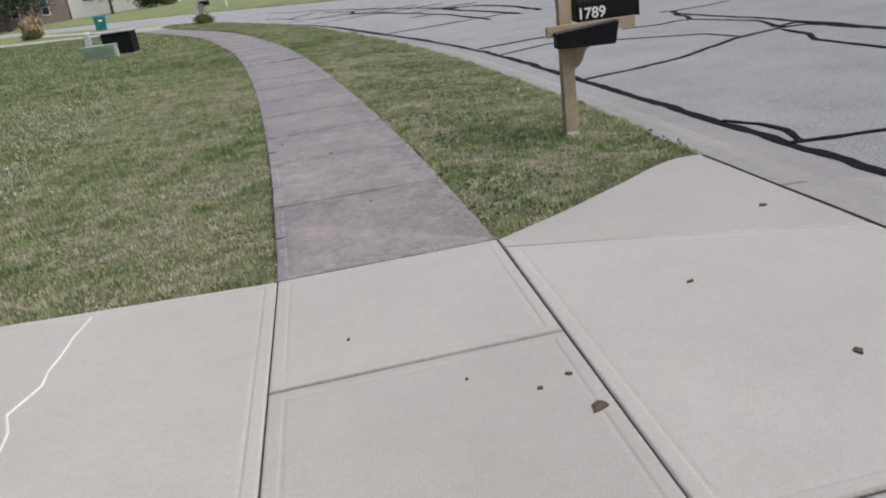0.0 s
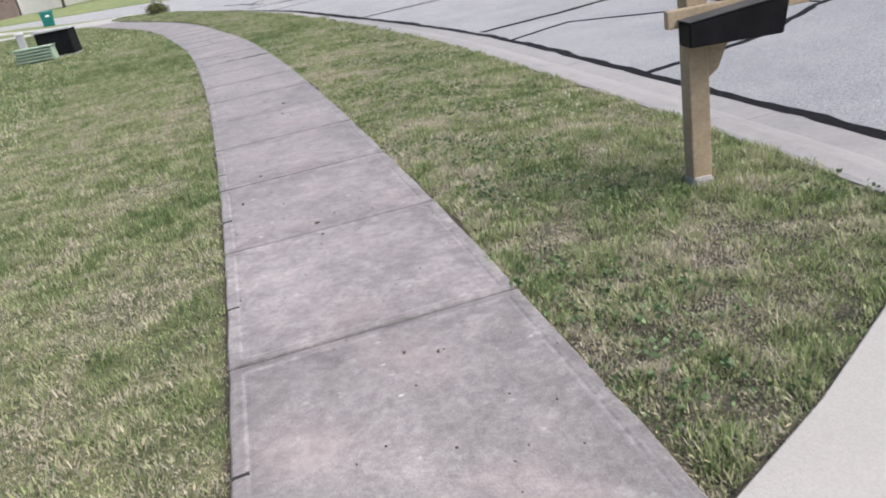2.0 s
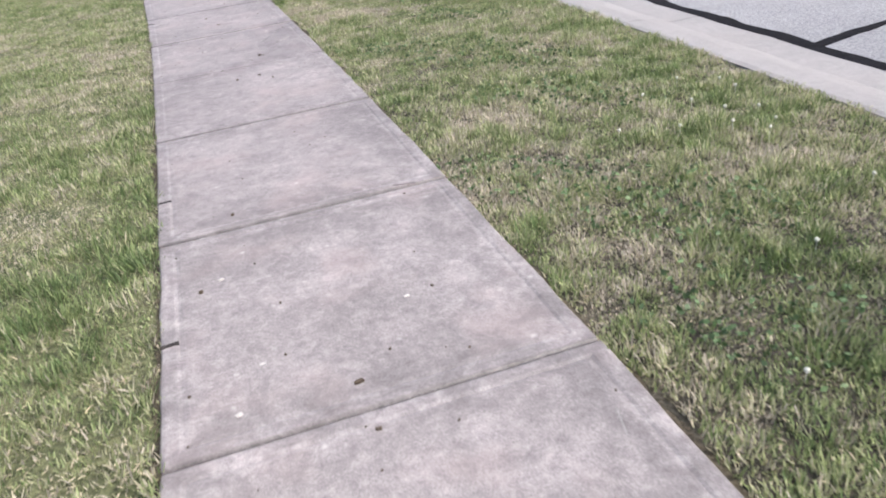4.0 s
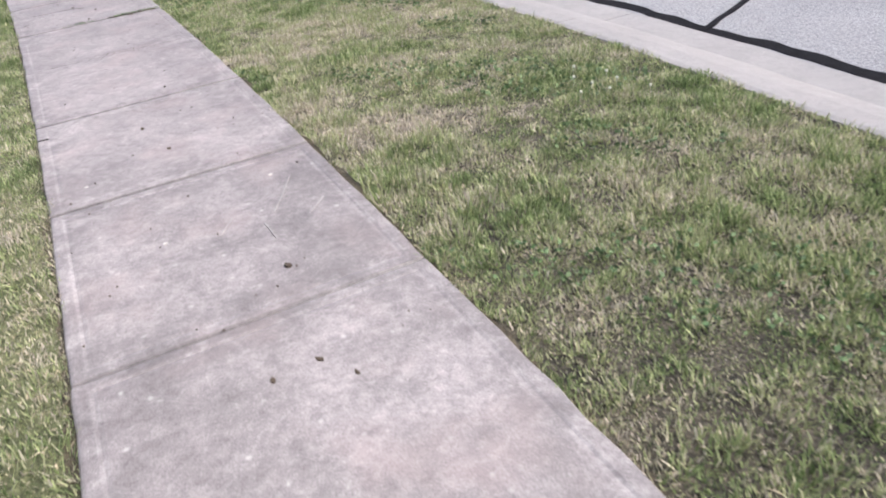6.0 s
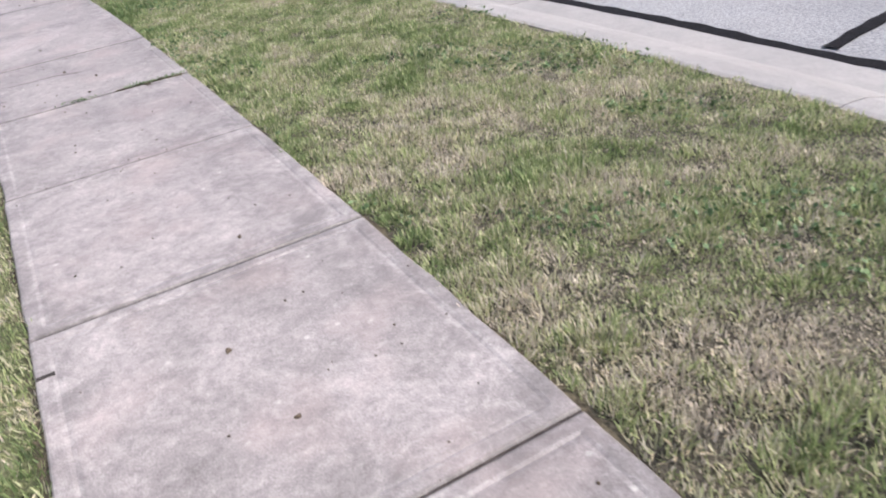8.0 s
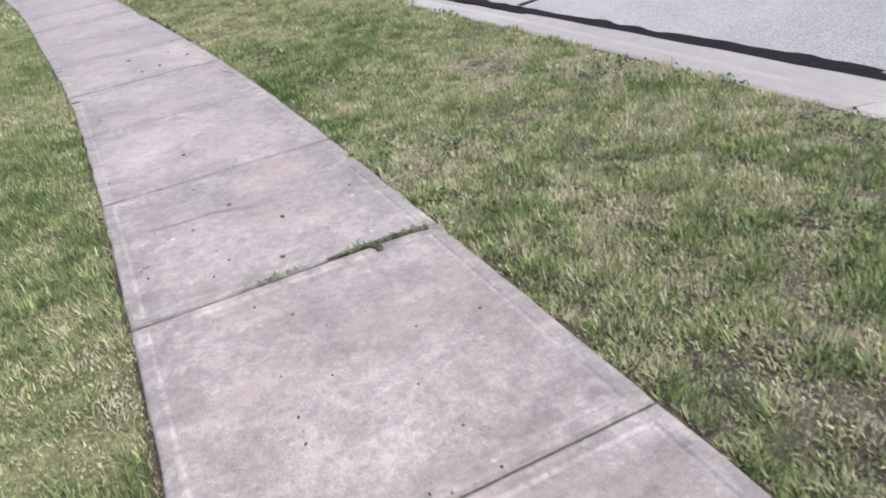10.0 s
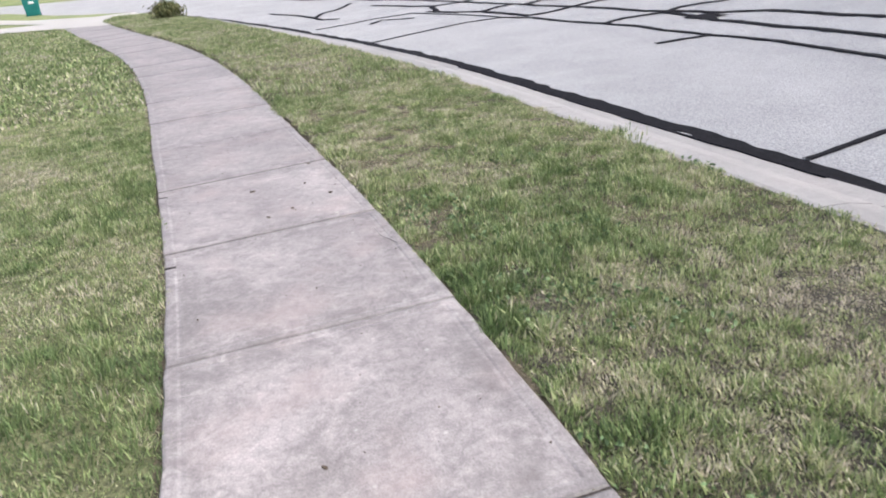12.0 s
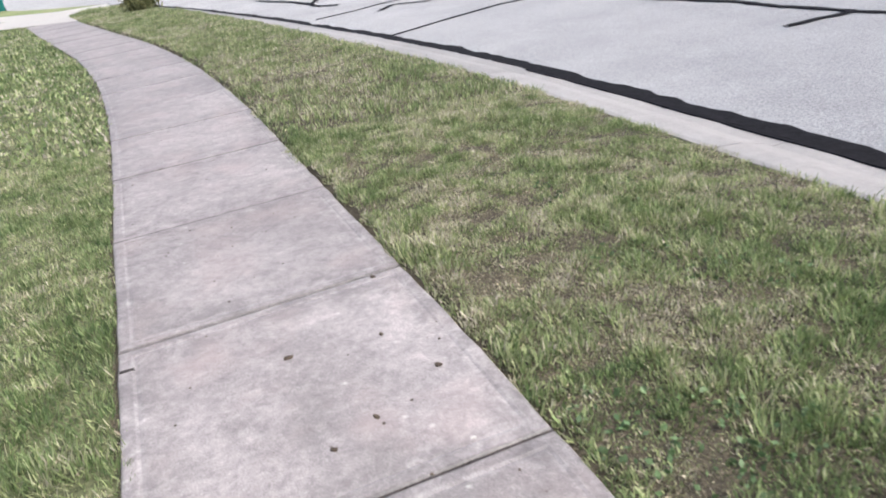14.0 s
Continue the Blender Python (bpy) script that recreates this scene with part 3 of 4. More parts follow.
CRACKS = [
    (0.09, [(2.5, 4.92), (3.19, 5.05), (3.95, 5.3), (5.36, 6.24), (6.37, 6.58)]),
    (0.14, [(6.37, 6.58), (6.75, 6.51), (6.79, 5.73), (6.83, 5.05), (7.0, 2.0)]),
    (0.12, [(6.82, 11.29), (7.02, 11.14), (6.78, 10.47), (6.85, 9.34), (6.94, 8.25), (6.89, 7.11), (6.92, 6.12), (6.85, 5.08)]),
    (0.07, [(7.02, 11.14), (7.68, 11.19), (8.5, 11.46)]),
    (0.08, [(5.08, 9.4), (5.73, 9.19), (6.11, 9.34), (6.36, 9.25), (6.61, 8.23), (6.7, 7.72), (6.48, 6.87)]),
    (0.09, [(6.71, 10.44), (6.58, 9.78), (6.36, 9.25)]),
    (0.10, [(6.46, 6.77), (6.8, 6.84), (6.91, 5.99)]),
    (0.30, [(6.35, 6.74), (6.47, 6.73)]),
    (0.05, [(2.4, 8.35), (3.49, 8.88), (4.43, 8.0), (5.44, 7.12), (5.5, 6.31)]),
    (0.08, [(6.22, 6.36), (6.08, 5.6), (5.8, 5.06), (5.76, 3.81), (5.8, 1.5)]),
    (0.07, [(2.5, 0.98), (2.9, 0.91), (3.3, 0.84), (4.6, 0.6)]),
    (0.06, [(2.53, 1.9), (2.68, 1.6), (2.72, 1.3), (2.6, 0.98)]),
    (0.10, [(2.45, 9.68), (3.01, 9.8), (3.76, 9.95), (5.0, 10.4)]),
    (0.06, [(1.7, 15.85), (2.46, 16.1), (3.25, 16.25), (4.37, 16.64), (5.2, 16.9)]),
    (0.06, [(0.14, 24.75), (1.15, 25.38), (2.04, 25.85), (2.56, 25.89), (2.83, 25.81)]),
    (0.05, [(-0.58, 28.2), (0.12, 28.52), (0.76, 28.93), (1.62, 29.09), (2.21, 27.63), (2.63, 26.44), (2.75, 25.86)]),
    (0.10, [(2.75, 25.86), (3.09, 25.17), (3.29, 24.06), (3.55, 23.13), (3.77, 22.32), (3.81, 21.61), (3.95, 20.75), (4.09, 20.28), (4.19, 19.63), (4.25, 17.6), (4.36, 15.6)]),
    (0.09, [(3.18, 20.73), (3.47, 20.74), (3.95, 20.75)]),
    (0.12, [(3.55, 23.13), (4.01, 23.44), (4.39, 23.49), (4.75, 23.49), (5.17, 23.81), (5.72, 23.95), (6.13, 23.85)]),
    (0.13, [(-1.4, 42.6), (-0.18, 38.52), (0.81, 37.5), (1.48, 34.7), (2.09, 33.65), (2.85, 31.12), (3.3, 29.38), (3.73, 27.75), (4.09, 26.38), (4.43, 25.3), (4.63, 24.0), (4.89, 23.51)]),
    (0.16, [(4.85, 23.66), (5.15, 22.57), (5.5, 22.36), (5.72, 22.1), (5.8, 21.53), (6.1, 19.6), (5.98, 16.3)]),
    (0.14, [(4.76, 23.44), (4.76, 22.48), (4.72, 21.84), (4.83, 21.16), (4.88, 20.45), (5.1, 18.9), (5.3, 16.0)]),
    (0.50, [(4.85, 22.6), (4.92, 22.15)]),
    (0.13, [(1.96, 28.97), (2.32, 28.04), (2.76, 27.41), (2.97, 26.52), (3.15, 25.59), (3.59, 25.68), (4.09, 26.0), (4.62, 26.34), (5.49, 26.77)]),
    (0.12, [(2.76, 27.41), (3.27, 27.91), (3.62, 28.1)]),
    (0.12, [(1.2, 32.76), (1.8, 31.3), (2.28, 30.13), (2.08, 28.47)]),
    (0.12, [(2.28, 30.13), (3.03, 30.26), (3.75, 30.89)]),
    (0.10, [(-0.42, 31.17), (-0.13, 32.37), (0.27, 32.87), (0.83, 34.59)]),
    (0.10, [(-0.42, 31.17), (-0.29, 30.39), (0.05, 30.0)]),
    (0.08, [(0.48, 27.81), (0.83, 28.32), (1.43, 27.89)]),
    (0.10, [(-1.49, 34.47), (-0.81, 32.74), (-0.42, 31.17)]),
    (0.12, [(3.7, 27.65), (4.34, 28.1), (4.65, 27.7)]),
]
for i, (w, pts) in enumerate(CRACKS):
    ribbon("tar_band", pts, w, ROAD_Z + 0.002 + 0.0006 * i, M_TAR, sealant, 11.0 + i)

filler = ribbon("filled_crack", [(-2.17, 0.0), (-2.21, -0.21), (-2.22, -0.41), (-2.24, -0.55), (-2.23, -0.68), (-2.31, -0.89), (-2.26, -1.04), (-2.25, -1.16), (-2.3, -1.6), (-2.27, -2.4)],
                0.009, 0.006, M_CAULK, None, 2.0, 0.3, 0.03, 0.003)
tagged(filler, "thin white filled crack across the driveway slab", "crack", kind="structure")


notches = tagged(new("edge_notches"), "short dark saw cuts in the footpath's grassy edge", "joint", kind="structure")
for i, yy in enumerate((0.72, 2.0, 3.35, 4.55, 9.2, 15.9, 17.3)):
    nx, ny = left_of(yy)
    ribbon("cut", [(nx + 0.005, ny), (nx + 0.06, ny + 0.004)], 0.016, 0.006, M_JOINT, notches, 30.0 + i, 0.3, 0.01, 0.003)


# scratches, pale chips and a broken joint in the footpath
scratches = tagged(new("scratches"), "thin pale scratches worn into the footpath concrete", "scratch", kind="structure")
for i, (w, pts) in enumerate([(0.006, [(-0.452, 7.765), (-0.524, 7.603), (-0.594, 7.464)]), (0.005, [(-0.376, 7.474), (-0.471, 7.356)]), (0.007, [(-0.651, 7.388), (-0.636, 7.238)]), (0.005, [(-0.762, 7.513), (-0.833, 7.397)]), (0.006, [(-0.751, 12.364), (-0.802, 12.237)]), (0.006, [(-0.815, 12.238), (-0.673, 12.249)]), (0.006, [(-1.021, 15.81), (-1.005, 15.679), (-0.933, 15.532)]), (0.005, [(-0.136, 2.489), (-0.16, 2.39)])]):
    ribbon("scratch", pts, w, 0.0075, M_KERB, scratches, 50.0 + i, 0.3, 0.02, 0.001)
hairlines = tagged(new("hairline_cracks"), "dirty shallow cracks in the footpath concrete", "crack", kind="structure")
for i, (w, pts) in enumerate([(0.03, [(-1.667, 12.858), (-1.527, 12.854), (-1.38, 12.87), (-1.204, 12.811)]), (0.01, [(-1.709, 12.488), (-1.679, 12.496)]), (0.008, [(-0.318, 4.127), (-0.221, 4.108)])]):
    ribbon("hairline", pts, w, 0.0072, M_GRIME, hairlines, 70.0 + i, 0.45, 0.015, 0.001)
broken = tagged(new("broken_joint"), "broken footpath joint filled with dark soil and moss", "joint", kind="structure")
ribbon("soil_fill", [(-0.595, 12.099), (-0.677, 12.109), (-0.775, 12.111), (-0.857, 12.107), (-0.943, 12.091), (-1.021, 12.087)], 0.024, 0.009, M_EARTH, broken, 80.0, 0.48, 0.012, 0.002)
ribbon("soil_fill", [(-0.838, 12.098), (-0.818, 12.055), (-0.82, 12.025)], 0.022, 0.009, M_EARTH, broken, 81.0, 0.45, 0.012, 0.002)
flecks = tagged(new("pale_chips"), "small white spalled chips in the footpath surface", "chip", kind="structure")
for i, (x, y) in enumerate([(-1.04, 7.47), (-0.523, 7.844), (-1.318, 8.274), (-1.573, 12.699), (-0.771, 12.615), (-1.052, 2.869), (-0.971, 3.075), (-0.487, 3.238), (-1.072, 3.659), (-0.66, 1.122), (-0.641, 0.888), (-1.578, 15.663), (-1.196, 16.18)]):
    ribbon("chip", [(x - 0.009, y), (x + 0.009, y + 0.004 * (i % 3))], 0.013, 0.0075, M_CHIP, flecks, 90.0 + i, 0.45, 0.004, 0.0015)

# ---- mailboxes ----
def carve_text(name, words, size, m, mat, parent):
    cu = bpy.data.curves.new(name, "FONT")
    cu.body, cu.size, cu.extrude, cu.align_x, cu.align_y = words, size, 0.0015, "CENTER", "CENTER"
    cu.offset = size * 0.02
    tmp = bpy.data.objects.new(name, cu)
    me = bpy.data.meshes.new_from_object(tmp)
    bpy.data.objects.remove(tmp)
    me.materials.append(mat)
    ob = new(name, me)
    ob.parent = parent
    ob.matrix_basis = m
    return ob


def mailbox(x, y, turn, words, text_size, label, post_mat, holder=True):
    root = thing("mailbox", x, y, -0.03, label, "mailbox", turn)
    w = 0.052
    post = part("post", box(bmesh.new(), (-w, -w, 0), (w, w, 1.32), 0.008), post_mat, root, "tan painted square wooden post")
    if holder:
        part("footing", box(bmesh.new(), (-0.065, -0.075, 0.0), (0.06, 0.05, 0.062), 0.018, (0.8, 0.8)), M_KERB, root, "pale crumbling concrete collar at the post foot")
    bm = bmesh.new()
    vs = [bm.verts.new((sx * w, sy * w, 1.323)) for sx, sy in ((-1, -1), (1, -1), (1, 1), (-1, 1))]
    tip = bm.verts.new((0, 0, 1.37))
    bm.faces.new(vs[::-1])
    for i in range(4):
        bm.faces.new((vs[i], vs[(i + 1) % 4], tip))
    part("post_cap", bm, post_mat, root)
    part("arm", box(bmesh.new(), (-0.17, -0.098, 0.84), (0.55, -0.054, 0.925), 0.008), post_mat, root, "tan wooden crossbar fixed to the post")
    bm = bmesh.new()
    prism(bm, [(0.055, 0.56), (0.11, 0.60), (0.14, 0.67), (0.15, 0.70), (0.24, 0.76), (0.27, 0.836), (0.055, 0.836)], 0.07,
          Matrix(((1, 0, 0, 0), (0, 0, -1, 0.035), (0, 1, 0, 0), (0, 0, 0, 1))), 0.004)
    part("brace", bm, post_mat, root, "curved tan wooden brace under the crossbar")
    # body with an arched top, along x
    arch = [(-0.085, 0.0), (0.085, 0.0), (0.085, 0.13)] + [(0.085 * math.cos(a), 0.13 + 0.085 * math.sin(a)) for a in np.linspace(0.2, math.pi - 0.2, 10)] + [(-0.085, 0.13)]
    bm = bmesh.new()
    prism(bm, arch, 0.48, Matrix(((0, 0, 1, 0.085), (1, 0, 0, 0), (0, 1, 0, 0.928), (0, 0, 0, 1))), 0.004)
    body = part("box_body", bm, M_BLACK, root, "black letter box with an arched top")
    bm = bmesh.new()
    prism(bm, [(p * 1.05, q * 1.04) for p, q in arch], 0.02, Matrix(((0, 0, 1, 0.566), (1, 0, 0, 0), (0, 1, 0, 0.922), (0, 0, 0, 1))), 0.003)
    part("door", bm, M_BLACK, body)
    bm = bmesh.new()
    box(bm, (0.28, 0.088, 1.03), (0.44, 0.094, 1.06), 0.002)
    part("flag", bm, M_BLACK, body)
    if words:
        carve_text("house_number", words, text_size, Matrix.Translation((0.2, -0.0875, 0.985)) @ Matrix.Rotation(math.pi / 2, 4, "X"), M_WHITE, body)
    else:
        for k in range(4):
            part("number_mark", box(bmesh.new(), (0.12 + 0.05 * k, -0.089, 0.96), (0.15 + 0.05 * k, -0.0865, 1.03)), M_WHITE, body, "small pale number mark")
    if holder:
        # paper box, open at the road end, narrowing towards it
        bm = bmesh.new()
        prism(bm, [(-0.12, 0.76), (0.345, 0.745), (0.375, 0.915), (-0.12, 0.872)], 0.12,
              Matrix(((1, 0, 0, 0), (0, 0, -1, -0.1), (0, 1, 0, 0), (0, 0, 0, 1))), 0.006)
        hb = part("paper_box", bm, M_BLACK, root, "black plastic newspaper box slung under the letter box")
        # top in a lighter grey than the box
        bm = bmesh.new()
        prism(bm, [(-0.123, 0.8745), (0.378, 0.918), (0.378, 0.923), (-0.123, 0.8795)], 0.124,
              Matrix(((1, 0, 0, 0), (0, 0, -1, -0.098), (0, 1, 0, 0), (0, 0, 0, 1))))
        part("lid", bm, M_BLACK_DULL, hb, "dark grey top, lighter than the box sides")
    return root


mailbox(1.25, 2.07, -6, "1789", 0.115, "black mailbox on tan wooden post with newspaper box", M_POST)
mailbox(-4.62, 37.25, -30, "", 0.1, "black mailbox on pale post above a small bush", M_GREY_TOP, False)


# ---- utility boxes and wheeled bin ----
def transformer():
    t = thing("utility_cabinet", -5.87, 22.2, -0.02, "black utility cabinet with pale grey lid on the lawn", "utility box", -6)
    part("pad", box(bmesh.new(), (-0.48, -0.38, 0), (0.48, 0.38, 0.05), 0.01), M_KERB, t)
    part("body", box(bmesh.new(), (-0.46, -0.36, 0.05), (0.46, 0.36, 0.70), 0.02, (0.96, 0.94)), M_BLACK, t, "black cabinet body")
    part("lid", box(bmesh.new(), (-0.5, -0.4, 0.70), (0.5, 0.4, 0.75), 0.015), M_GREY_TOP, t, "pale grey overhanging lid")


def louvre_box():
    t = thing("utility_pedestal", -6.4, 21.75, -0.02, "low pale green louvred utility box on the lawn", "utility box", -6)
    part("body", box(bmesh.new(), (-0.5, -0.22, 0), (0.5, 0.28, 0.36), 0.02, (0.94, 0.9)), M_GREEN_BOX, t)
    for k in range(4):
        part("slat", box(bmesh.new(), (-0.48, -0.33, 0.05 + 0.08 * k), (0.48, -0.262, 0.085 + 0.08 * k), 0.008), M_GREEN_BOX, t)
    part("lid", box(bmesh.new(), (-0.5, -0.3, 0.36), (0.5, 0.3, 0.40), 0.012), M_GREEN_BOX, t)
    p = thing("cable_pedestal", -7.0, 23.1, -0.02, "short pale leaning cable pedestal behind green box", "utility pedestal")
    part("post", box(bmesh.new(), (-0.1, -0.08, 0), (0.1, 0.08, 0.72), 0.02, (0.9, 0.9)), M_GREY_TOP, p)
    part("cap", box(bmesh.new(), (-0.12, -0.1, 0.72), (0.12, 0.1, 0.79), 0.02, (0.8, 0.8)), M_WHITE, p)


def wheeled_bin():
    t = thing("wheeled_bin", -12.7, 53.4, ROAD_Z, "teal plastic wheeled rubbish bin standing by road", "bin", 15)
    part("body", box(bmesh.new(), (-0.31, -0.31, 0.07), (0.31, 0.31, 0.86), 0.03, (1.2, 1.2)), M_TEAL, t)
    part("rim", box(bmesh.new(), (-0.41, -0.39, 0.86), (0.41, 0.39, 0.92), 0.02), M_TEAL, t)
    part("lid", box(bmesh.new(), (-0.42, -0.41, 0.92), (0.42, 0.43, 0.99), 0.025, (0.9, 0.85)), M_TEAL, t)
    part("emblem", box(bmesh.new(), (-0.1, -0.385, 0.62), (0.14, -0.35, 0.74), 0.005), M_WHITE, t, "pale oval printed mark")
    for s in (-1, 1):
        bm = bmesh.new()
        tube(bm, [(s * 0.27, 0.3, 0.1), (s * 0.34, 0.3, 0.1)], [0.1, 0.1], 14)
        part("wheel", bm, M_BLACK, t)


transformer()
louvre_box()
wheeled_bin()


# ---- leaves, bushes, trees ----
def leaf_cloud(centres, count, size, spread, rng, squash=1.0, up=0.0):
    """Many small pointed leaves about a list of centres."""
    c = np.array(centres)
    pick = rng.integers(0, len(c), count)
    p = c[pick] + rng.normal(0, 1, (count, 3)) * spread * np.array([1, 1, squash])
    a = rng.normal(0, 1, (count, 3))
    a[:, 2] = np.abs(a[:, 2]) * (1 + up) + up
    a /= np.linalg.norm(a, axis=1)[:, None]
    b = np.cross(a, rng.normal(0, 1, (count, 3)))
    b /= np.linalg.norm(b, axis=1)[:, None] + 1e-9
    s = size * rng.uniform(0.6, 1.3, count)[:, None]
    v = np.stack([p - a * s, p + b * s * 0.35, p + a * s, p - b * s * 0.35], 1).reshape(-1, 3)
    f = np.arange(count * 4).reshape(-1, 4)
    return v, f


def quads(name, v, f, mat, parent=None, label=""):
    me = bpy.data.meshes.new(name)
    me.vertices.add(len(v))
    me.vertices.foreach_set("co", np.ascontiguousarray(v, dtype=np.float32).ravel())
    k = f.shape[1]
    me.loops.add(f.size)
    me.loops.foreach_set("vertex_index", np.ascontiguousarray(f, dtype=np.int32).ravel())
    me.polygons.add(len(f))
    me.polygons.foreach_set("loop_start", np.arange(0, f.size, k, dtype=np.int32))
    me.update(calc_edges=True)
    me.materials.append(mat)
    ob = new(name, me)
    ob.parent = parent
    if label:
        ob["label"] = label
    return ob


def tree(x, y, z, height, crown, label, seed, mat=M_LEAF, leaves=5000, low=0.35):
    rng = np.random.default_rng(seed)
    t = thing("tree", x, y, z, label, "tree")
    bm = bmesh.new()
    tube(bm, [(0, 0, -0.2), (0.05, 0, height * 0.2), (-0.05, 0.05, height * 0.45), (0, 0, height * 0.8)], [height * 0.035, height * 0.028, height * 0.02, 0.03])
    centres = []
    for k in range(11):
        a, h = k * 2.4, height * (low + 0.05 * k)
        r = crown * (0.95 - 0.06 * k) * rng.uniform(0.6, 1.0)
        end = (math.cos(a) * r, math.sin(a) * r, h + height * 0.12)
        tube(bm, [(0, 0, h * 0.8), (end[0] * 0.5, end[1] * 0.5, h), end], [height * 0.012, height * 0.008, 0.015], 6)
        centres += [end, (end[0] * 0.6, end[1] * 0.6, h + height * 0.1)]
    centres.append((0, 0, height * 0.9))
    part("trunk", bm, M_BARK, t)
    v, f = leaf_cloud(centres, leaves, height * 0.028, crown * 0.24, rng, 0.7)
    quads("crown", v, f, mat, t)


def bush(x, y, z, radius, height, label, seed, mat, leaves=1500, size=0.06, up=0.5, name="bush"):
    rng = np.random.default_rng(seed)
    t = thing(name, x, y, z, label, "bush")
    centres = [(radius * 0.6 * math.cos(a * 1.9) * rng.uniform(0, 1), radius * 0.6 * math.sin(a * 1.9) * rng.uniform(0, 1), height * rng.uniform(0.2, 0.75)) for a in range(16)]
    bm = bmesh.new()
    for k in range(7):
        a = k * 0.9
        tube(bm, [(0.03 * math.cos(a), 0.03 * math.sin(a), -0.05), (radius * 0.5 * math.cos(a), radius * 0.5 * math.sin(a), height * 0.7)], [0.02, 0.006], 5)
    part("stems", bm, M_BARK, t)
    v, f = leaf_cloud(centres, leaves, size, radius * 0.24, rng, 0.8, up)
    v[:, 2] = np.maximum(v[:, 2], 0.005)
    quads("foliage", v, f, mat, t)


bush(-4.45, 36.95, -0.02, 0.5, 0.55, "small tufted olive bush round a mailbox post", 3, M_OLIVE, 2600, 0.06, 0.8)
bush(-17.0, 53.0, -0.02, 0.75, 1.35, "straw-coloured ornamental grass clump on the lawn", 4, M_STRAW, 1800, 0.2, 1.5, "ornamental_grass")
bush(-16.8, 52.2, -0.02, 0.7, 0.6, "low olive bush before a straw grass clump", 6, M_OLIVE, 1200, 0.1, 0.6)
tree(-30.5, 93, 0.3, 8.5, 4.0, "dark leafy tree before a house", 21, M_DARK_LEAF, 6000, 0.2)
tree(-27.5, 70, -0.02, 7, 3.6, "broad dark green tree overhanging the lawn", 23, M_DARK_LEAF, 6000, 0.3)
tree(-19.3, 93.5, 0.45, 5.5, 2.6, "small thin-trunked green tree on far lawn", 22, M_LEAF, 4000, 0.32)
bush(-15.2, 95, 0.5, 2.2, 3.4, "big dense dark evergreen shrub by a house", 24, M_DARK_LEAF, 5000, 0.2, 0.2, "shrub")
bush(-12.8, 95, 0.5, 1.1, 2.0, "rounded grey-green shrub beside the dark shrub", 25, M_OLIVE, 2000, 0.15, 0.2, "shrub")


# ---- houses across the road ----
def window_unit(parent, x, z, w, h, y=-0.03):
    win = part("window", box(bmesh.new(), (x - w / 2 - 0.12, y - 0.06, z - 0.12), (x + w / 2 + 0.12, y, z + h + 0.12), 0.02), M_WHITE, parent, "white framed window")
    for k in range(2):
        part("pane", box(bmesh.new(), (x - w / 2, y - 0.09, z + k * h / 2 + 0.03), (x + w / 2, y - 0.062, z + (k + 1) * h / 2 - 0.03)), M_GLASS, win)


def siding(bm, x0, x1, z0, z1, y, step=0.3):
    z = z0
    while z < z1 - 0.01:
        box(bm, (x0, y - 0.03, z), (x1, y, min(z + step - 0.02, z1)))
        z += step


def house(x, y, z, turn, label, wall_mat, width, depth, height, windows, second=None):
    h = thing("house", x, y, z, label, "house", turn)
    bm = bmesh.new()
    box(bm, (0, 0, -1), (width, depth, height))
    part("wall", bm, wall_mat, h)
    bm = bmesh.new()
    siding(bm, 0, width, 0, height, -0.002)
    part("cladding", bm, wall_mat, h)
    bm = bmesh.new()
    prism(bm, [(-0.6, height + 0.002), (depth + 0.6, height + 0.002), (depth / 2, height + depth * 0.35)], width + 1.0,
          Matrix(((0, 0, 1, -0.5), (1, 0, 0, 0), (0, 1, 0, 0), (0, 0, 0, 1))))
    part("roof", bm, M_ROOF, h)
    for wx, wz, ww, wh in windows:
        window_unit(h, wx, wz, ww, wh)
    part("corner_trim", box(bmesh.new(), (-0.08, -0.09, 0), (0.18, -0.036, height)), M_WHITE, h)
    return h


house(-24.6, 97.5, 0.5, 6, "white sided house with dark windows across the road", M_WHITE, 9.5, 9, 5.5, [(2.0, 1.8, 0.8, 1.8), (2.0, 4.1, 0.8, 1.2)])
house(-33.0, 96.0, 0.4, 6, "taupe brick-coloured house with white window frames", M_TAUPE, 8.2, 9, 5.5, [(2.6, 1.0, 0.7, 1.7), (5.9, 1.0, 0.7, 1.7)])
house(-12.5, 101, 0.6, 6, "grey-blue sided building behind far lawn", M_LILAC, 7, 7, 4.5, [])


def marker_post(x, y, z):
    t = thing("marker_post", x, y, z, "slim white marker post on the far lawn", "post")
    bm = bmesh.new()
    tube(bm, [(0, 0, -0.1), (0.02, 0, 2.4)], [0.07, 0.06], 10)
    part("pole", bm, M_WHITE, t)
    part("cap", box(bmesh.new(), (-0.08, -0.08, 2.4), (0.12, 0.08, 2.5), 0.02), M_WHITE, t)


marker_post(-4.9, 66.0, 0.1)


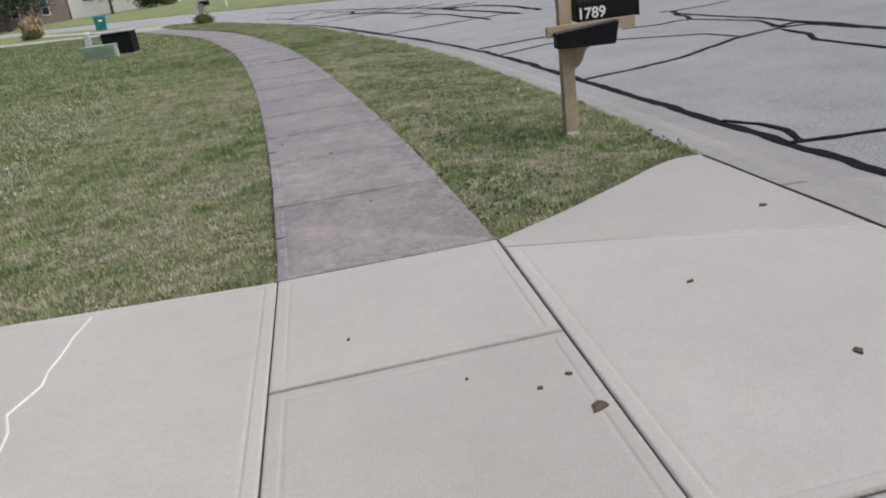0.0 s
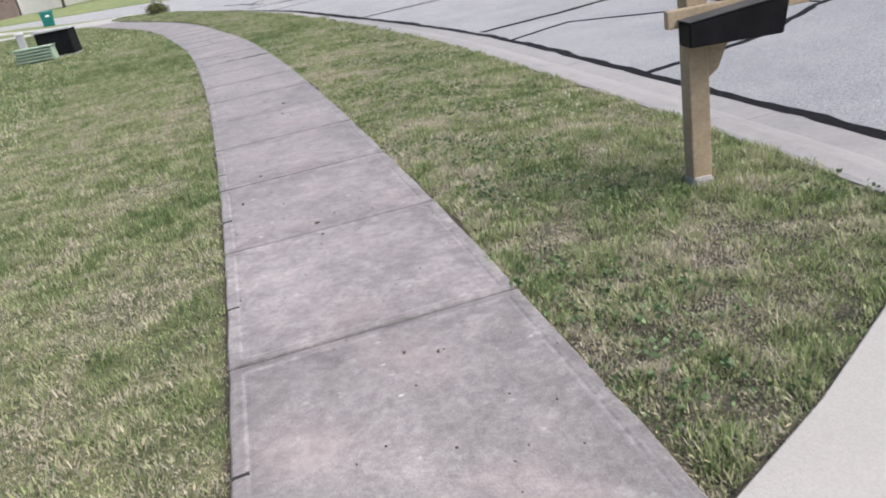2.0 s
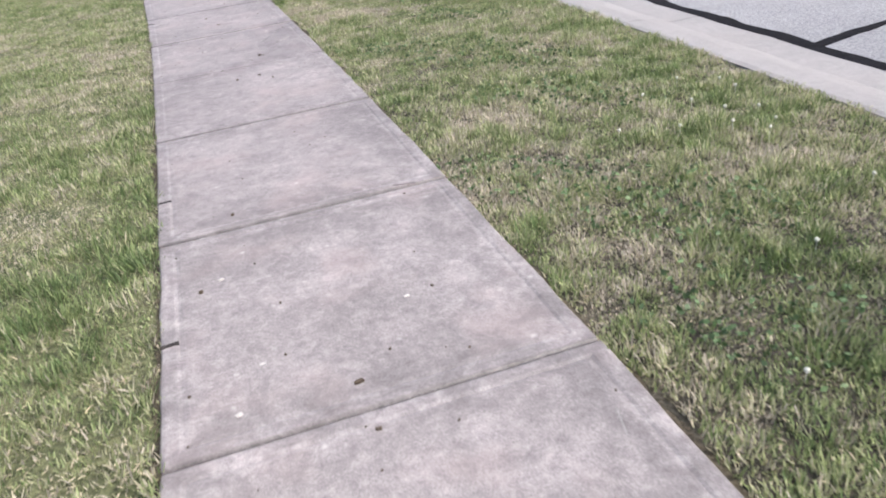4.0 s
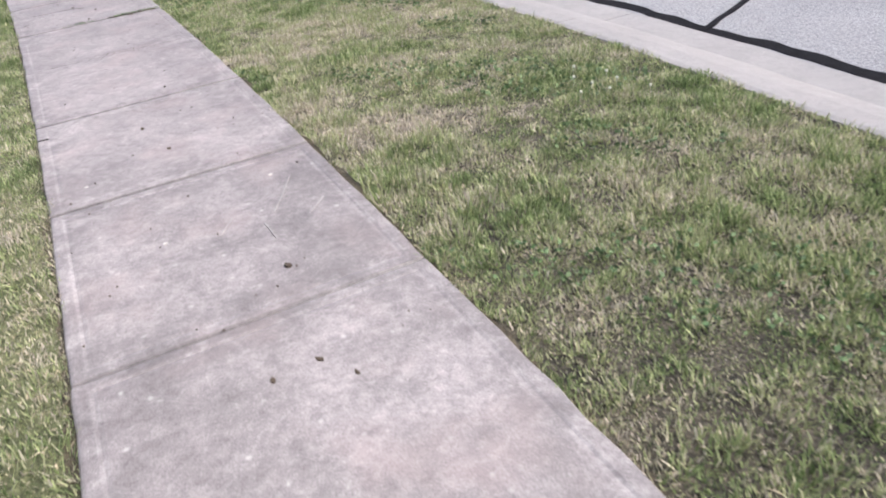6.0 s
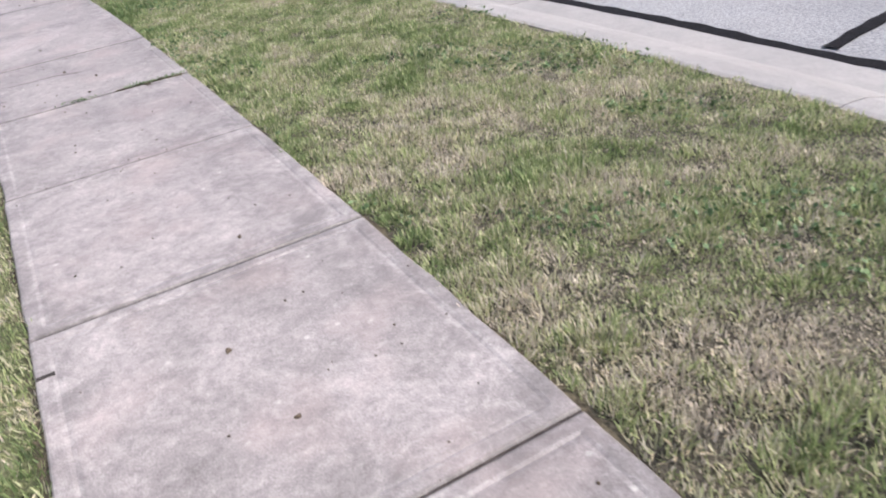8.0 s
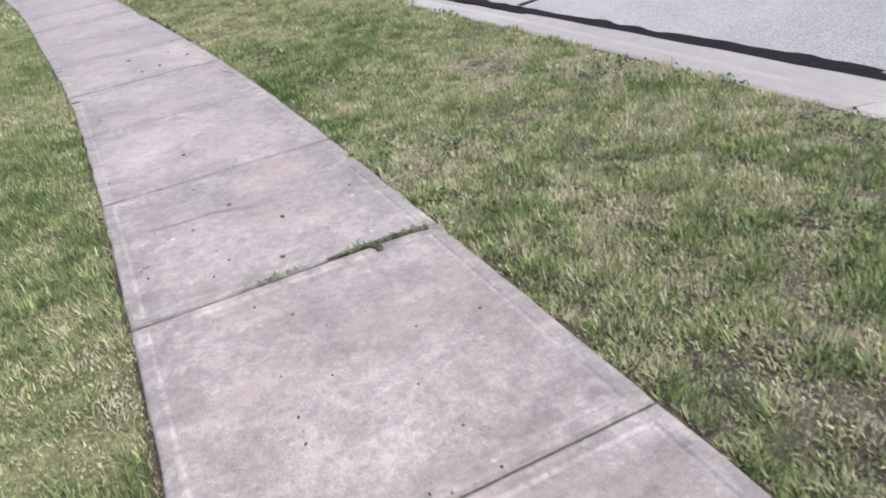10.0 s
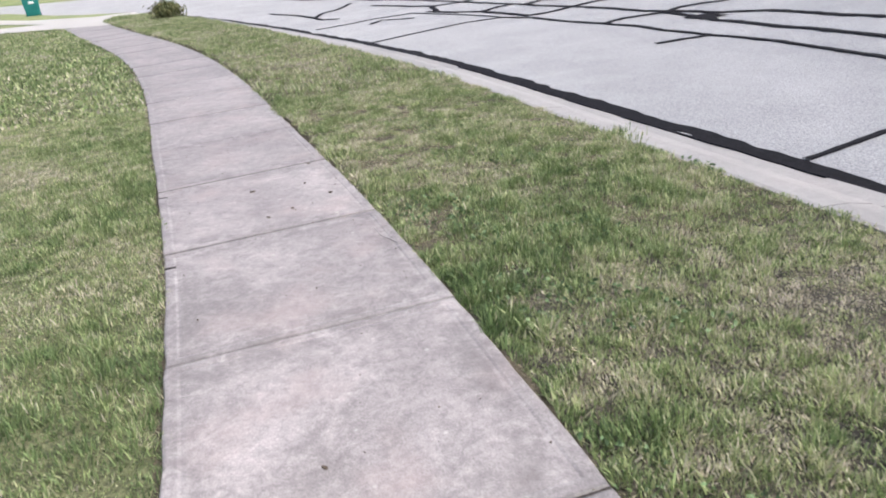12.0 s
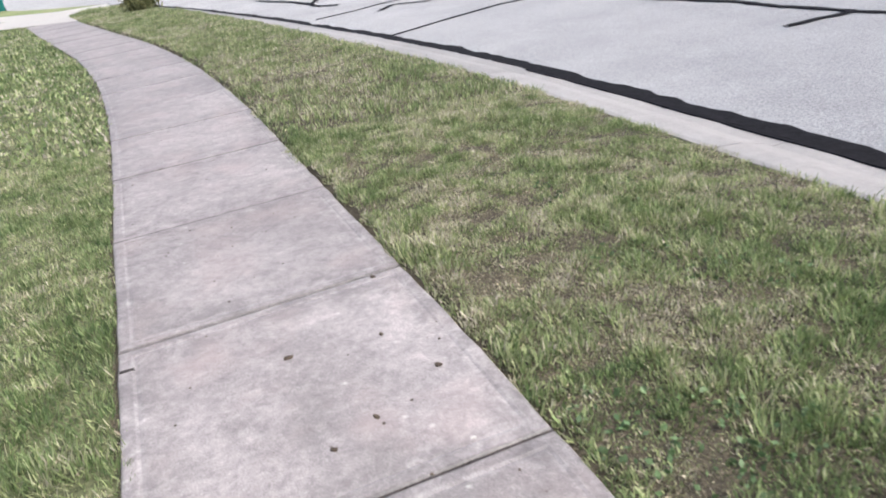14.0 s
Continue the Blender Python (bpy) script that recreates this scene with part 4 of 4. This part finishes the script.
# ---- debris on the concrete ----
def fragment(name, x, y, size, seed, label, category):
    rng = random.Random(seed)
    bm = bmesh.new()
    k = 9
    top = [bm.verts.new((size * rng.uniform(0.5, 1.2) * math.cos(2 * math.pi * i / k), size * 0.6 * rng.uniform(0.5, 1.2) * math.sin(2 * math.pi * i / k), 0.002 + rng.uniform(0, 0.006))) for i in range(k)]
    c = bm.verts.new((0, 0, 0.006))
    low = [bm.verts.new((v.co.x, v.co.y, -0.003)) for v in top]
    for i in range(k):
        bm.faces.new((top[i], top[(i + 1) % k], c))
        bm.faces.new((low[i], low[(i + 1) % k], top[(i + 1) % k], top[i]))
    ob = part(name, bm, M_DEBRIS)
    ob.matrix_world = pose(x, y, 0.008, 0, 0, rng.uniform(0, 360))
    return tagged(ob, label, category, "scraps on the concrete")


SCRAPS = [(-0.14, -1.75, 0.04), (0.83, -1.78, 0.028), (0.62, -0.99, 0.02), (1.45, -0.28, 0.025), (-0.92, -0.86, 0.012), (-0.29, -1.56, 0.012), (-0.16, -1.51, 0.014), (-0.52, -1.39, 0.01),
          (-0.57, 1.16, 0.012), (-0.45, 1.1, 0.012), (-0.72, 2.87, 0.014), (-0.71, 2.66, 0.013), (-1.14, 3.6, 0.01), (-0.65, 7.01, 0.02), (-0.85, 6.4, 0.018), (-0.7, 6.42, 0.016),
          (-0.62, 6.3, 0.012), (-1.44, 13.81, 0.012), (-1.17, 12.22, 0.012), (-1.1, 12.6, 0.012), (-1.3, 12.9, 0.012), (-1.6, 16.3, 0.016), (-1.7, 16.9, 0.018), (-1.45, 16.4, 0.014),
          (-1.35, 16.9, 0.013), (-1.2, 16.6, 0.018), (-1.3, 17.4, 0.012), (-1.0, 8.9, 0.014), (-0.9, 8.5, 0.012), (-0.8, 9.6, 0.012), (-1.0, 4.2, 0.01)]
for i, (x, y, s) in enumerate(SCRAPS):
    fragment("leaf_scrap", x, y, s, i, "dark dry leaf scrap on the concrete", "leaf scrap")
dr = random.Random(8)
bm = bmesh.new()
for i in range(260):
    y = dr.uniform(0, 22)
    x = float(walk_right(y)) - dr.uniform(0.03, 1.19)
    s = dr.uniform(0.001, 0.0035)
    m = Matrix.Translation((x, y, 0.009)) @ Matrix.Rotation(dr.uniform(0, 6), 4, "Z")
    box(bm, (-s * 1.5, -s, -0.003), (s * 1.5, s, s * 0.6), 0, (0.6, 0.6), m)
tagged(part("grit", bm, M_DEBRIS), "scattered grit and dry crumbs on the footpath", "grit", kind="stuff")

# ---- grass ----
rng = np.random.default_rng(5)


def sow(n, x0, x1, y0, y1, keep):
    x, y = rng.uniform(x0, x1, n), rng.uniform(y0, y1, n)
    k = keep(x, y)
    return x[k], y[k]


LATTICE = rng.uniform(0, 1, (256, 256))


def lattice(x, y, size, shift=0):
    """Smooth value noise from 0 to 1 with cells of that size."""
    u, v = x / size + 37.3 * shift + 80, y / size + 11.7 * shift + 40
    i, j = np.floor(u).astype(int), np.floor(v).astype(int)
    a, c = u - i, v - j
    a, c = a * a * (3 - 2 * a), c * c * (3 - 2 * c)
    g = lambda p, q: LATTICE[p % 256, q % 256]
    return (g(i, j) * (1 - a) + g(i + 1, j) * a) * (1 - c) + (g(i, j + 1) * (1 - a) + g(i + 1, j + 1) * a) * c


# worn or dry spots and lush spots of the lawns: x, y, radius
DRY_SPOTS = [(0.63, 14.2, 0.3), (0.9, 13.5, 0.35), (-1.0, 22.5, 0.8), (0.85, 8.3, 0.22), (0.25, 8.0, 0.3), (1.0, 7.05, 0.2), (0.2, 10.2, 0.5),
             (0.45, 3.95, 0.25), (0.3, 4.9, 0.25), (0.3, 3.2, 0.2), (0.75, 1.35, 0.25), (1.15, 15.6, 0.25),
             (-1.75, 2.4, 0.35), (-1.95, 1.4, 0.3), (-1.4, 0.75, 0.22), (-1.9, 4.6, 0.35), (-1.6, 6.8, 0.3), (-1.75, 8.1, 0.35), (-2.75, 15.6, 0.3), (-3.6, 18.3, 0.6)]
LUSH_SPOTS = [(0.6, 2.85, 0.3), (1.3, 4.5, 0.45), (1.1, 8.1, 0.35), (-0.55, 13.5, 0.35), (-0.6, 15.2, 0.35), (-1.6, 4.0, 0.25), (0.15, 1.4, 0.25), (0.3, 12.6, 0.6), (0.0, 15.5, 0.8), (-2.35, 17.2, 0.7), (-2.4, 14.4, 0.6), (-1.9, 12.6, 0.4)]


def spots(x, y, places):
    out = np.zeros(len(x))
    for px, py, r in places:
        d2 = ((x - px) ** 2 + (y - py) ** 2) / (r * r)
        out = np.maximum(out, np.exp(-d2 * (0.6 + 0.8 * lattice(x, y, 0.15, 13))))
    return out


def dryness(x, y):
    """From 0, lush, to 1, straw: broad and small patches, and the worn and lush spots."""
    d = 0.545 + 0.22 * (lattice(x, y, 1.5, 9) - 0.5) + 0.38 * (lattice(x, y, 0.36, 10) - 0.5) + 0.6 * (lattice(x, y, 0.11, 11) - 0.5)
    d += 0.27 * spots(x, y, DRY_SPOTS) - 0.2 * spots(x, y, LUSH_SPOTS) - 0.10 * np.clip((y - 9) / 4, 0, 1)
    d -= 0.09 * np.clip((y - 10) / 3, 0, 1) * np.clip((walk_left(y) - x) / 0.05, 0, 1)
    return d


def grow(name, x, y, tall, wide, label, category="grass", mat=None, flatness=0.0, simple=False, lift=0.0):
    """Leaning blades, thicker and taller in tufts."""
    n = len(x)
    tuft = 0.6 * lattice(x, y, 0.09) + 0.4 * lattice(x, y, 0.33, 1)
    dry = dryness(x, y)
    h = tall * rng.uniform(0.55, 1.15, n) * (0.2 + 1.75 * tuft ** 1.3) * np.clip(1.25 - 0.5 * dry, 0.6, 1.3)
    w = wide * rng.uniform(0.6, 1.3, n)
    gx = lattice(x + 0.01, y, 0.09) - lattice(x - 0.01, y, 0.09)
    gy = lattice(x, y + 0.01, 0.09) - lattice(x, y - 0.01, 0.09)
    a = np.arctan2(-gy, -gx) + rng.normal(0, 1.5, n)
    lean = rng.uniform(0.15, 1.1, n) * (1 - flatness) + flatness * rng.uniform(1.4, 1.7, n)
    dx, dy = np.cos(a), np.sin(a)
    b = a + np.pi / 2 + rng.normal(0, 0.5, n)
    sx, sy = np.cos(b) * w / 2, np.sin(b) * w / 2
    z0 = np.full(n, lift - 0.024) + bank(x, y) + flatness * rng.uniform(0.004, 0.02, n)
    mx, my, mz = x + dx * h * 0.5 * np.sin(lean * 0.75), y + dy * h * 0.5 * np.sin(lean * 0.75), z0 + h * 0.5 * np.cos(lean * 0.75)
    tx, ty, tz = mx + dx * h * 0.5 * np.sin(lean), my + dy * h * 0.5 * np.sin(lean), mz + h * 0.5 * np.cos(np.clip(lean, 0, 1.5))
    v = np.stack([np.stack([x - sx, y - sy, z0], 1), np.stack([x + sx, y + sy, z0], 1), np.stack([mx + sx * 0.95, my + sy * 0.95, mz], 1),
                  np.stack([mx - sx * 0.95, my - sy * 0.95, mz], 1), np.stack([tx + sx * 0.35, ty + sy * 0.35, tz], 1), np.stack([tx - sx * 0.35, ty - sy * 0.35, tz], 1)], 1).reshape(-1, 3)
    base = np.arange(n)[:, None] * 6
    f = np.concatenate([base + np.array([0, 1, 2, 3]), base + np.array([3, 2, 4, 5])], 0)
    if simple:
        keep = np.arange(n)[:, None] * 6 + np.array([0, 1, 4, 5])
        v, f = v[keep.ravel()], np.arange(n * 4).reshape(-1, 4)
    ob = quads(name, v, f, mat or M_BLADES)
    blade_dry = np.repeat(np.clip(dry + rng.normal(0, 0.24, n), 0, 1), 4 if simple else 6)
    ob.data.attributes.new("dry", "FLOAT", "POINT").data.foreach_set("value", blade_dry.astype(np.float32))
    return tagged(ob, label, category, kind="stuff")


def flare(x):
    return np.interp(x, [0, 0.49, 1.0, 1.43, 1.6, 1.75], [0.0, 0.24, 0.56, 0.84, 0.9, 0.88])


def in_verge(x, y):
    edge = 0.002 + 0.06 * (lattice(x, y, 0.16, 7) - 0.5) + 0.05 * (lattice(x, y, 0.7, 14) - 0.5)
    return (x > walk_right(y) + edge) & (x < grass_kerb(y) + 0.03 * np.sin(y * 9) * np.sin(y * 3.1)) & (y > flare(x) + 0.015)


def in_lawn(x, y):
    return (x < walk_left(y) + 0.008 + 0.05 * (lattice(x, y, 0.16, 8) - 0.5) + 0.03 * (lattice(x, y, 0.6, 15) - 0.5)) & (y > 0.04 + np.maximum(0, -x - 1.3) * 0.1)


def patchy(x, y):
    """Tufts with gaps between, and thinner growth on bare patches."""
    bare = np.clip((lattice(x, y, 0.45, 3) * 0.6 + lattice(x, y, 1.3, 4) * 0.4 - 0.57) / 0.14, 0, 1)
    tufts = np.clip(0.16 + 1.5 * (0.55 * lattice(x, y, 0.09) + 0.45 * lattice(x, y, 0.2, 6)), 0, 1)
    worn = np.clip(spots(x, y, DRY_SPOTS) * 1.3 - 0.5, 0, 1)
    return rng.uniform(0, 1, len(x)) < tufts * (1 - 0.5 * bare) * (1 - 0.45 * worn)


def pockets(x, y):
    """Small dark pockets between the tufts."""
    return rng.uniform(0, 1, len(x)) < np.clip(0.05 + 1.7 * (0.6 * lattice(x, y, 0.06, 5) + 0.4 * lattice(x, y, 0.14, 18)), 0, 1)


x, y = sow(330000, -2.0, 2.0, 0, 20, lambda x, y: in_verge(x, y) & patchy(x, y))
grow("verge_grass", x, y, 0.042, 0.0056, "patchy mown verge grass, green mixed with straw")
x, y = sow(1080000, -2.0, 2.0, 0, 20, lambda x, y: in_verge(x, y) & pockets(x, y))
grow("verge_undergrowth", x, y, 0.034, 0.0058, "short dense blades filling the mown verge", simple=True)
x, y = sow(130000, -2.0, 2.0, 0, 20, lambda x, y: in_verge(x, y) & (rng.uniform(0.25, 1.1, len(x)) < dryness(x, y)))
grow("verge_thatch", x, y, 0.032, 0.0045, "dry straw-coloured clippings lying in the verge", "dry grass", M_STRAW_BITS, 1.0)
x, y = sow(400000, -7, 1.5, 20, 42, lambda x, y: in_verge(x, y))
grow("verge_grass", x, y, 0.055, 0.010, "mown verge grass thinning along the kerb", simple=True)
x, y = sow(220000, -5.5, -1.1, 0, 21, lambda x, y: in_lawn(x, y) & patchy(x, y) & (x > walk_left(y) - 2.2))
grow("lawn_grass", x, y, 0.042, 0.0056, "mown lawn grass beside the footpath, partly dry")
x, y = sow(560000, -5.5, -1.1, 0, 21, lambda x, y: in_lawn(x, y) & pockets(x, y) & (x > walk_left(y) - 2.2))
grow("lawn_undergrowth", x, y, 0.034, 0.0060, "short dense blades filling the mown lawn", simple=True)
x, y = sow(130000, -5.5, -1.1, 0, 21, lambda x, y: in_lawn(x, y) & (rng.uniform(0.25, 1.1, len(x)) < dryness(x, y)) & (x > walk_left(y) - 2.2))
grow("lawn_thatch", x, y, 0.032, 0.005, "dry straw-coloured clippings lying in the lawn", "dry grass", M_STRAW_BITS, 1.0)
x, y = sow(230000, -14, -2.5, 0, 26, lambda x, y: in_lawn(x, y) & (x < walk_left(y) - 2.1))
grow("lawn_grass", x, y, 0.05, 0.019, "mown lawn grass with dry straw patches", simple=True)


def off_paths(x, y):
    low = np.interp(x, [-21, -10.6, -7.9], [47.5, 40.7, 38.7])
    return in_lawn(x, y) & (y < low - 0.05)


x, y = sow(260000, -22, -2.5, 21, 47, lambda x, y: off_paths(x, y) & ~((y < 26) & (x > -14) & (x < walk_left(y) - 2.1)))
grow("lawn_grass", x, y, 0.055, 0.032, "far mown lawn grass", simple=True)

# rank green crabgrass leaning along the footpath and a few tufts by the kerb
x, y = sow(26000, -2.0, 0.2, 11.5, 19.5, lambda x, y: in_verge(x, y) & (x < walk_right(y) + 0.05 + 0.28 * lattice(x, y, 0.5, 16)) & (lattice(x, y, 0.3, 17) > 0.42))
grow("crabgrass", x, y, 0.055, 0.0095, "rank bright green crabgrass along the footpath edge", "grass")
for kx, ky_ in ((0.87, 16.8), (1.2, 13.1), (1.45, 10.4)):
    x = kx + rng.normal(0, 0.07, 240)
    grow("grass_tuft", x, ky_ + rng.normal(0, 0.09, 240), 0.085, 0.008, "taller dark green grass tuft by the kerb", "grass tuft")

# broad weeds and clover
x, y = sow(24000, -0.9, 1.8, 0.3, 19, lambda x, y: in_verge(x, y) & (np.sin(x * 3.1 + y) * np.sin(y * 1.3 + 0.5) + 0.5 * np.sin(y * 5 + x * 4) > 0.45))
c = np.stack([x, y, rng.uniform(-0.005, 0.03, len(x))], 1)
v, f = leaf_cloud(c, len(c) * 2, 0.0115, 0.008, rng, 0.4)
v4 = v.reshape(-1, 4, 3)
mid_pt = v4.mean(1, keepdims=True)
wide = v4.copy()
wide[:, 1] = mid_pt[:, 0] + (v4[:, 1] - mid_pt[:, 0]) * 1.9
wide[:, 3] = mid_pt[:, 0] + (v4[:, 3] - mid_pt[:, 0]) * 1.9
tagged(quads("clover", wide.reshape(-1, 3), f, M_CLOVER), "low clover leaves and broad weeds in the verge", "clover", kind="stuff")

bm = bmesh.new()
bmesh.ops.create_icosphere(bm, subdivisions=1, radius=0.0085)
for vert in bm.verts:
    vert.co *= 1 + 0.25 * noise.noise(vert.co * 300)
tube(bm, [(0, 0, -0.06), (0, 0, -0.008)], [0.0012, 0.0012], 4)
bloom = part("clover_flower", bm, M_PETAL)
tagged(bloom, "small round white clover flower in the grass", "flower", "clover flowers in the verge")
BLOOMS = [(1.24, 4.28), (1.41, 3.88), (1.3, 4.1), (1.5, 4.3), (1.1, 4.5), (1.36, 4.6), (1.2, 3.9), (1.45, 4.05), (1.0, 4.0), (1.28, 3.75), (1.55, 4.5), (0.75, 4.1),
          (1.16, 7.91), (1.24, 7.7), (1.2, 7.8), (1.32, 7.75), (1.1, 7.75), (1.36, 7.9), (1.25, 8.05), (1.42, 7.6), (0.8, 2.9), (1.05, 2.8), (0.35, 2.4), (1.3, 3.2)]
bloom.matrix_world = pose(*BLOOMS[0], 0.03)
for i, (x, y) in enumerate(BLOOMS[1:]):
    copy_thing(bloom, pose(x, y, 0.022 + 0.012 * (i % 3), 0, 0, i * 40))

# weeds in a split joint of the footpath
wn = 260
u = np.concatenate([rng.uniform(0.02, 0.34, 170), rng.normal(0.55, 0.05, 90)])
jy = joints_y[9]
jx0, jy0 = left_of(jy)
wx = walk_right(jy) + (jx0 - walk_right(jy)) * u
wy = jy + (jy0 - jy) * u + rng.normal(0, 0.012, wn)
grow("joint_weeds", wx, wy, 0.026, 0.006, "small weeds growing in the footpath joint", "weeds", M_CLOVER, 0.5, lift=0.03)
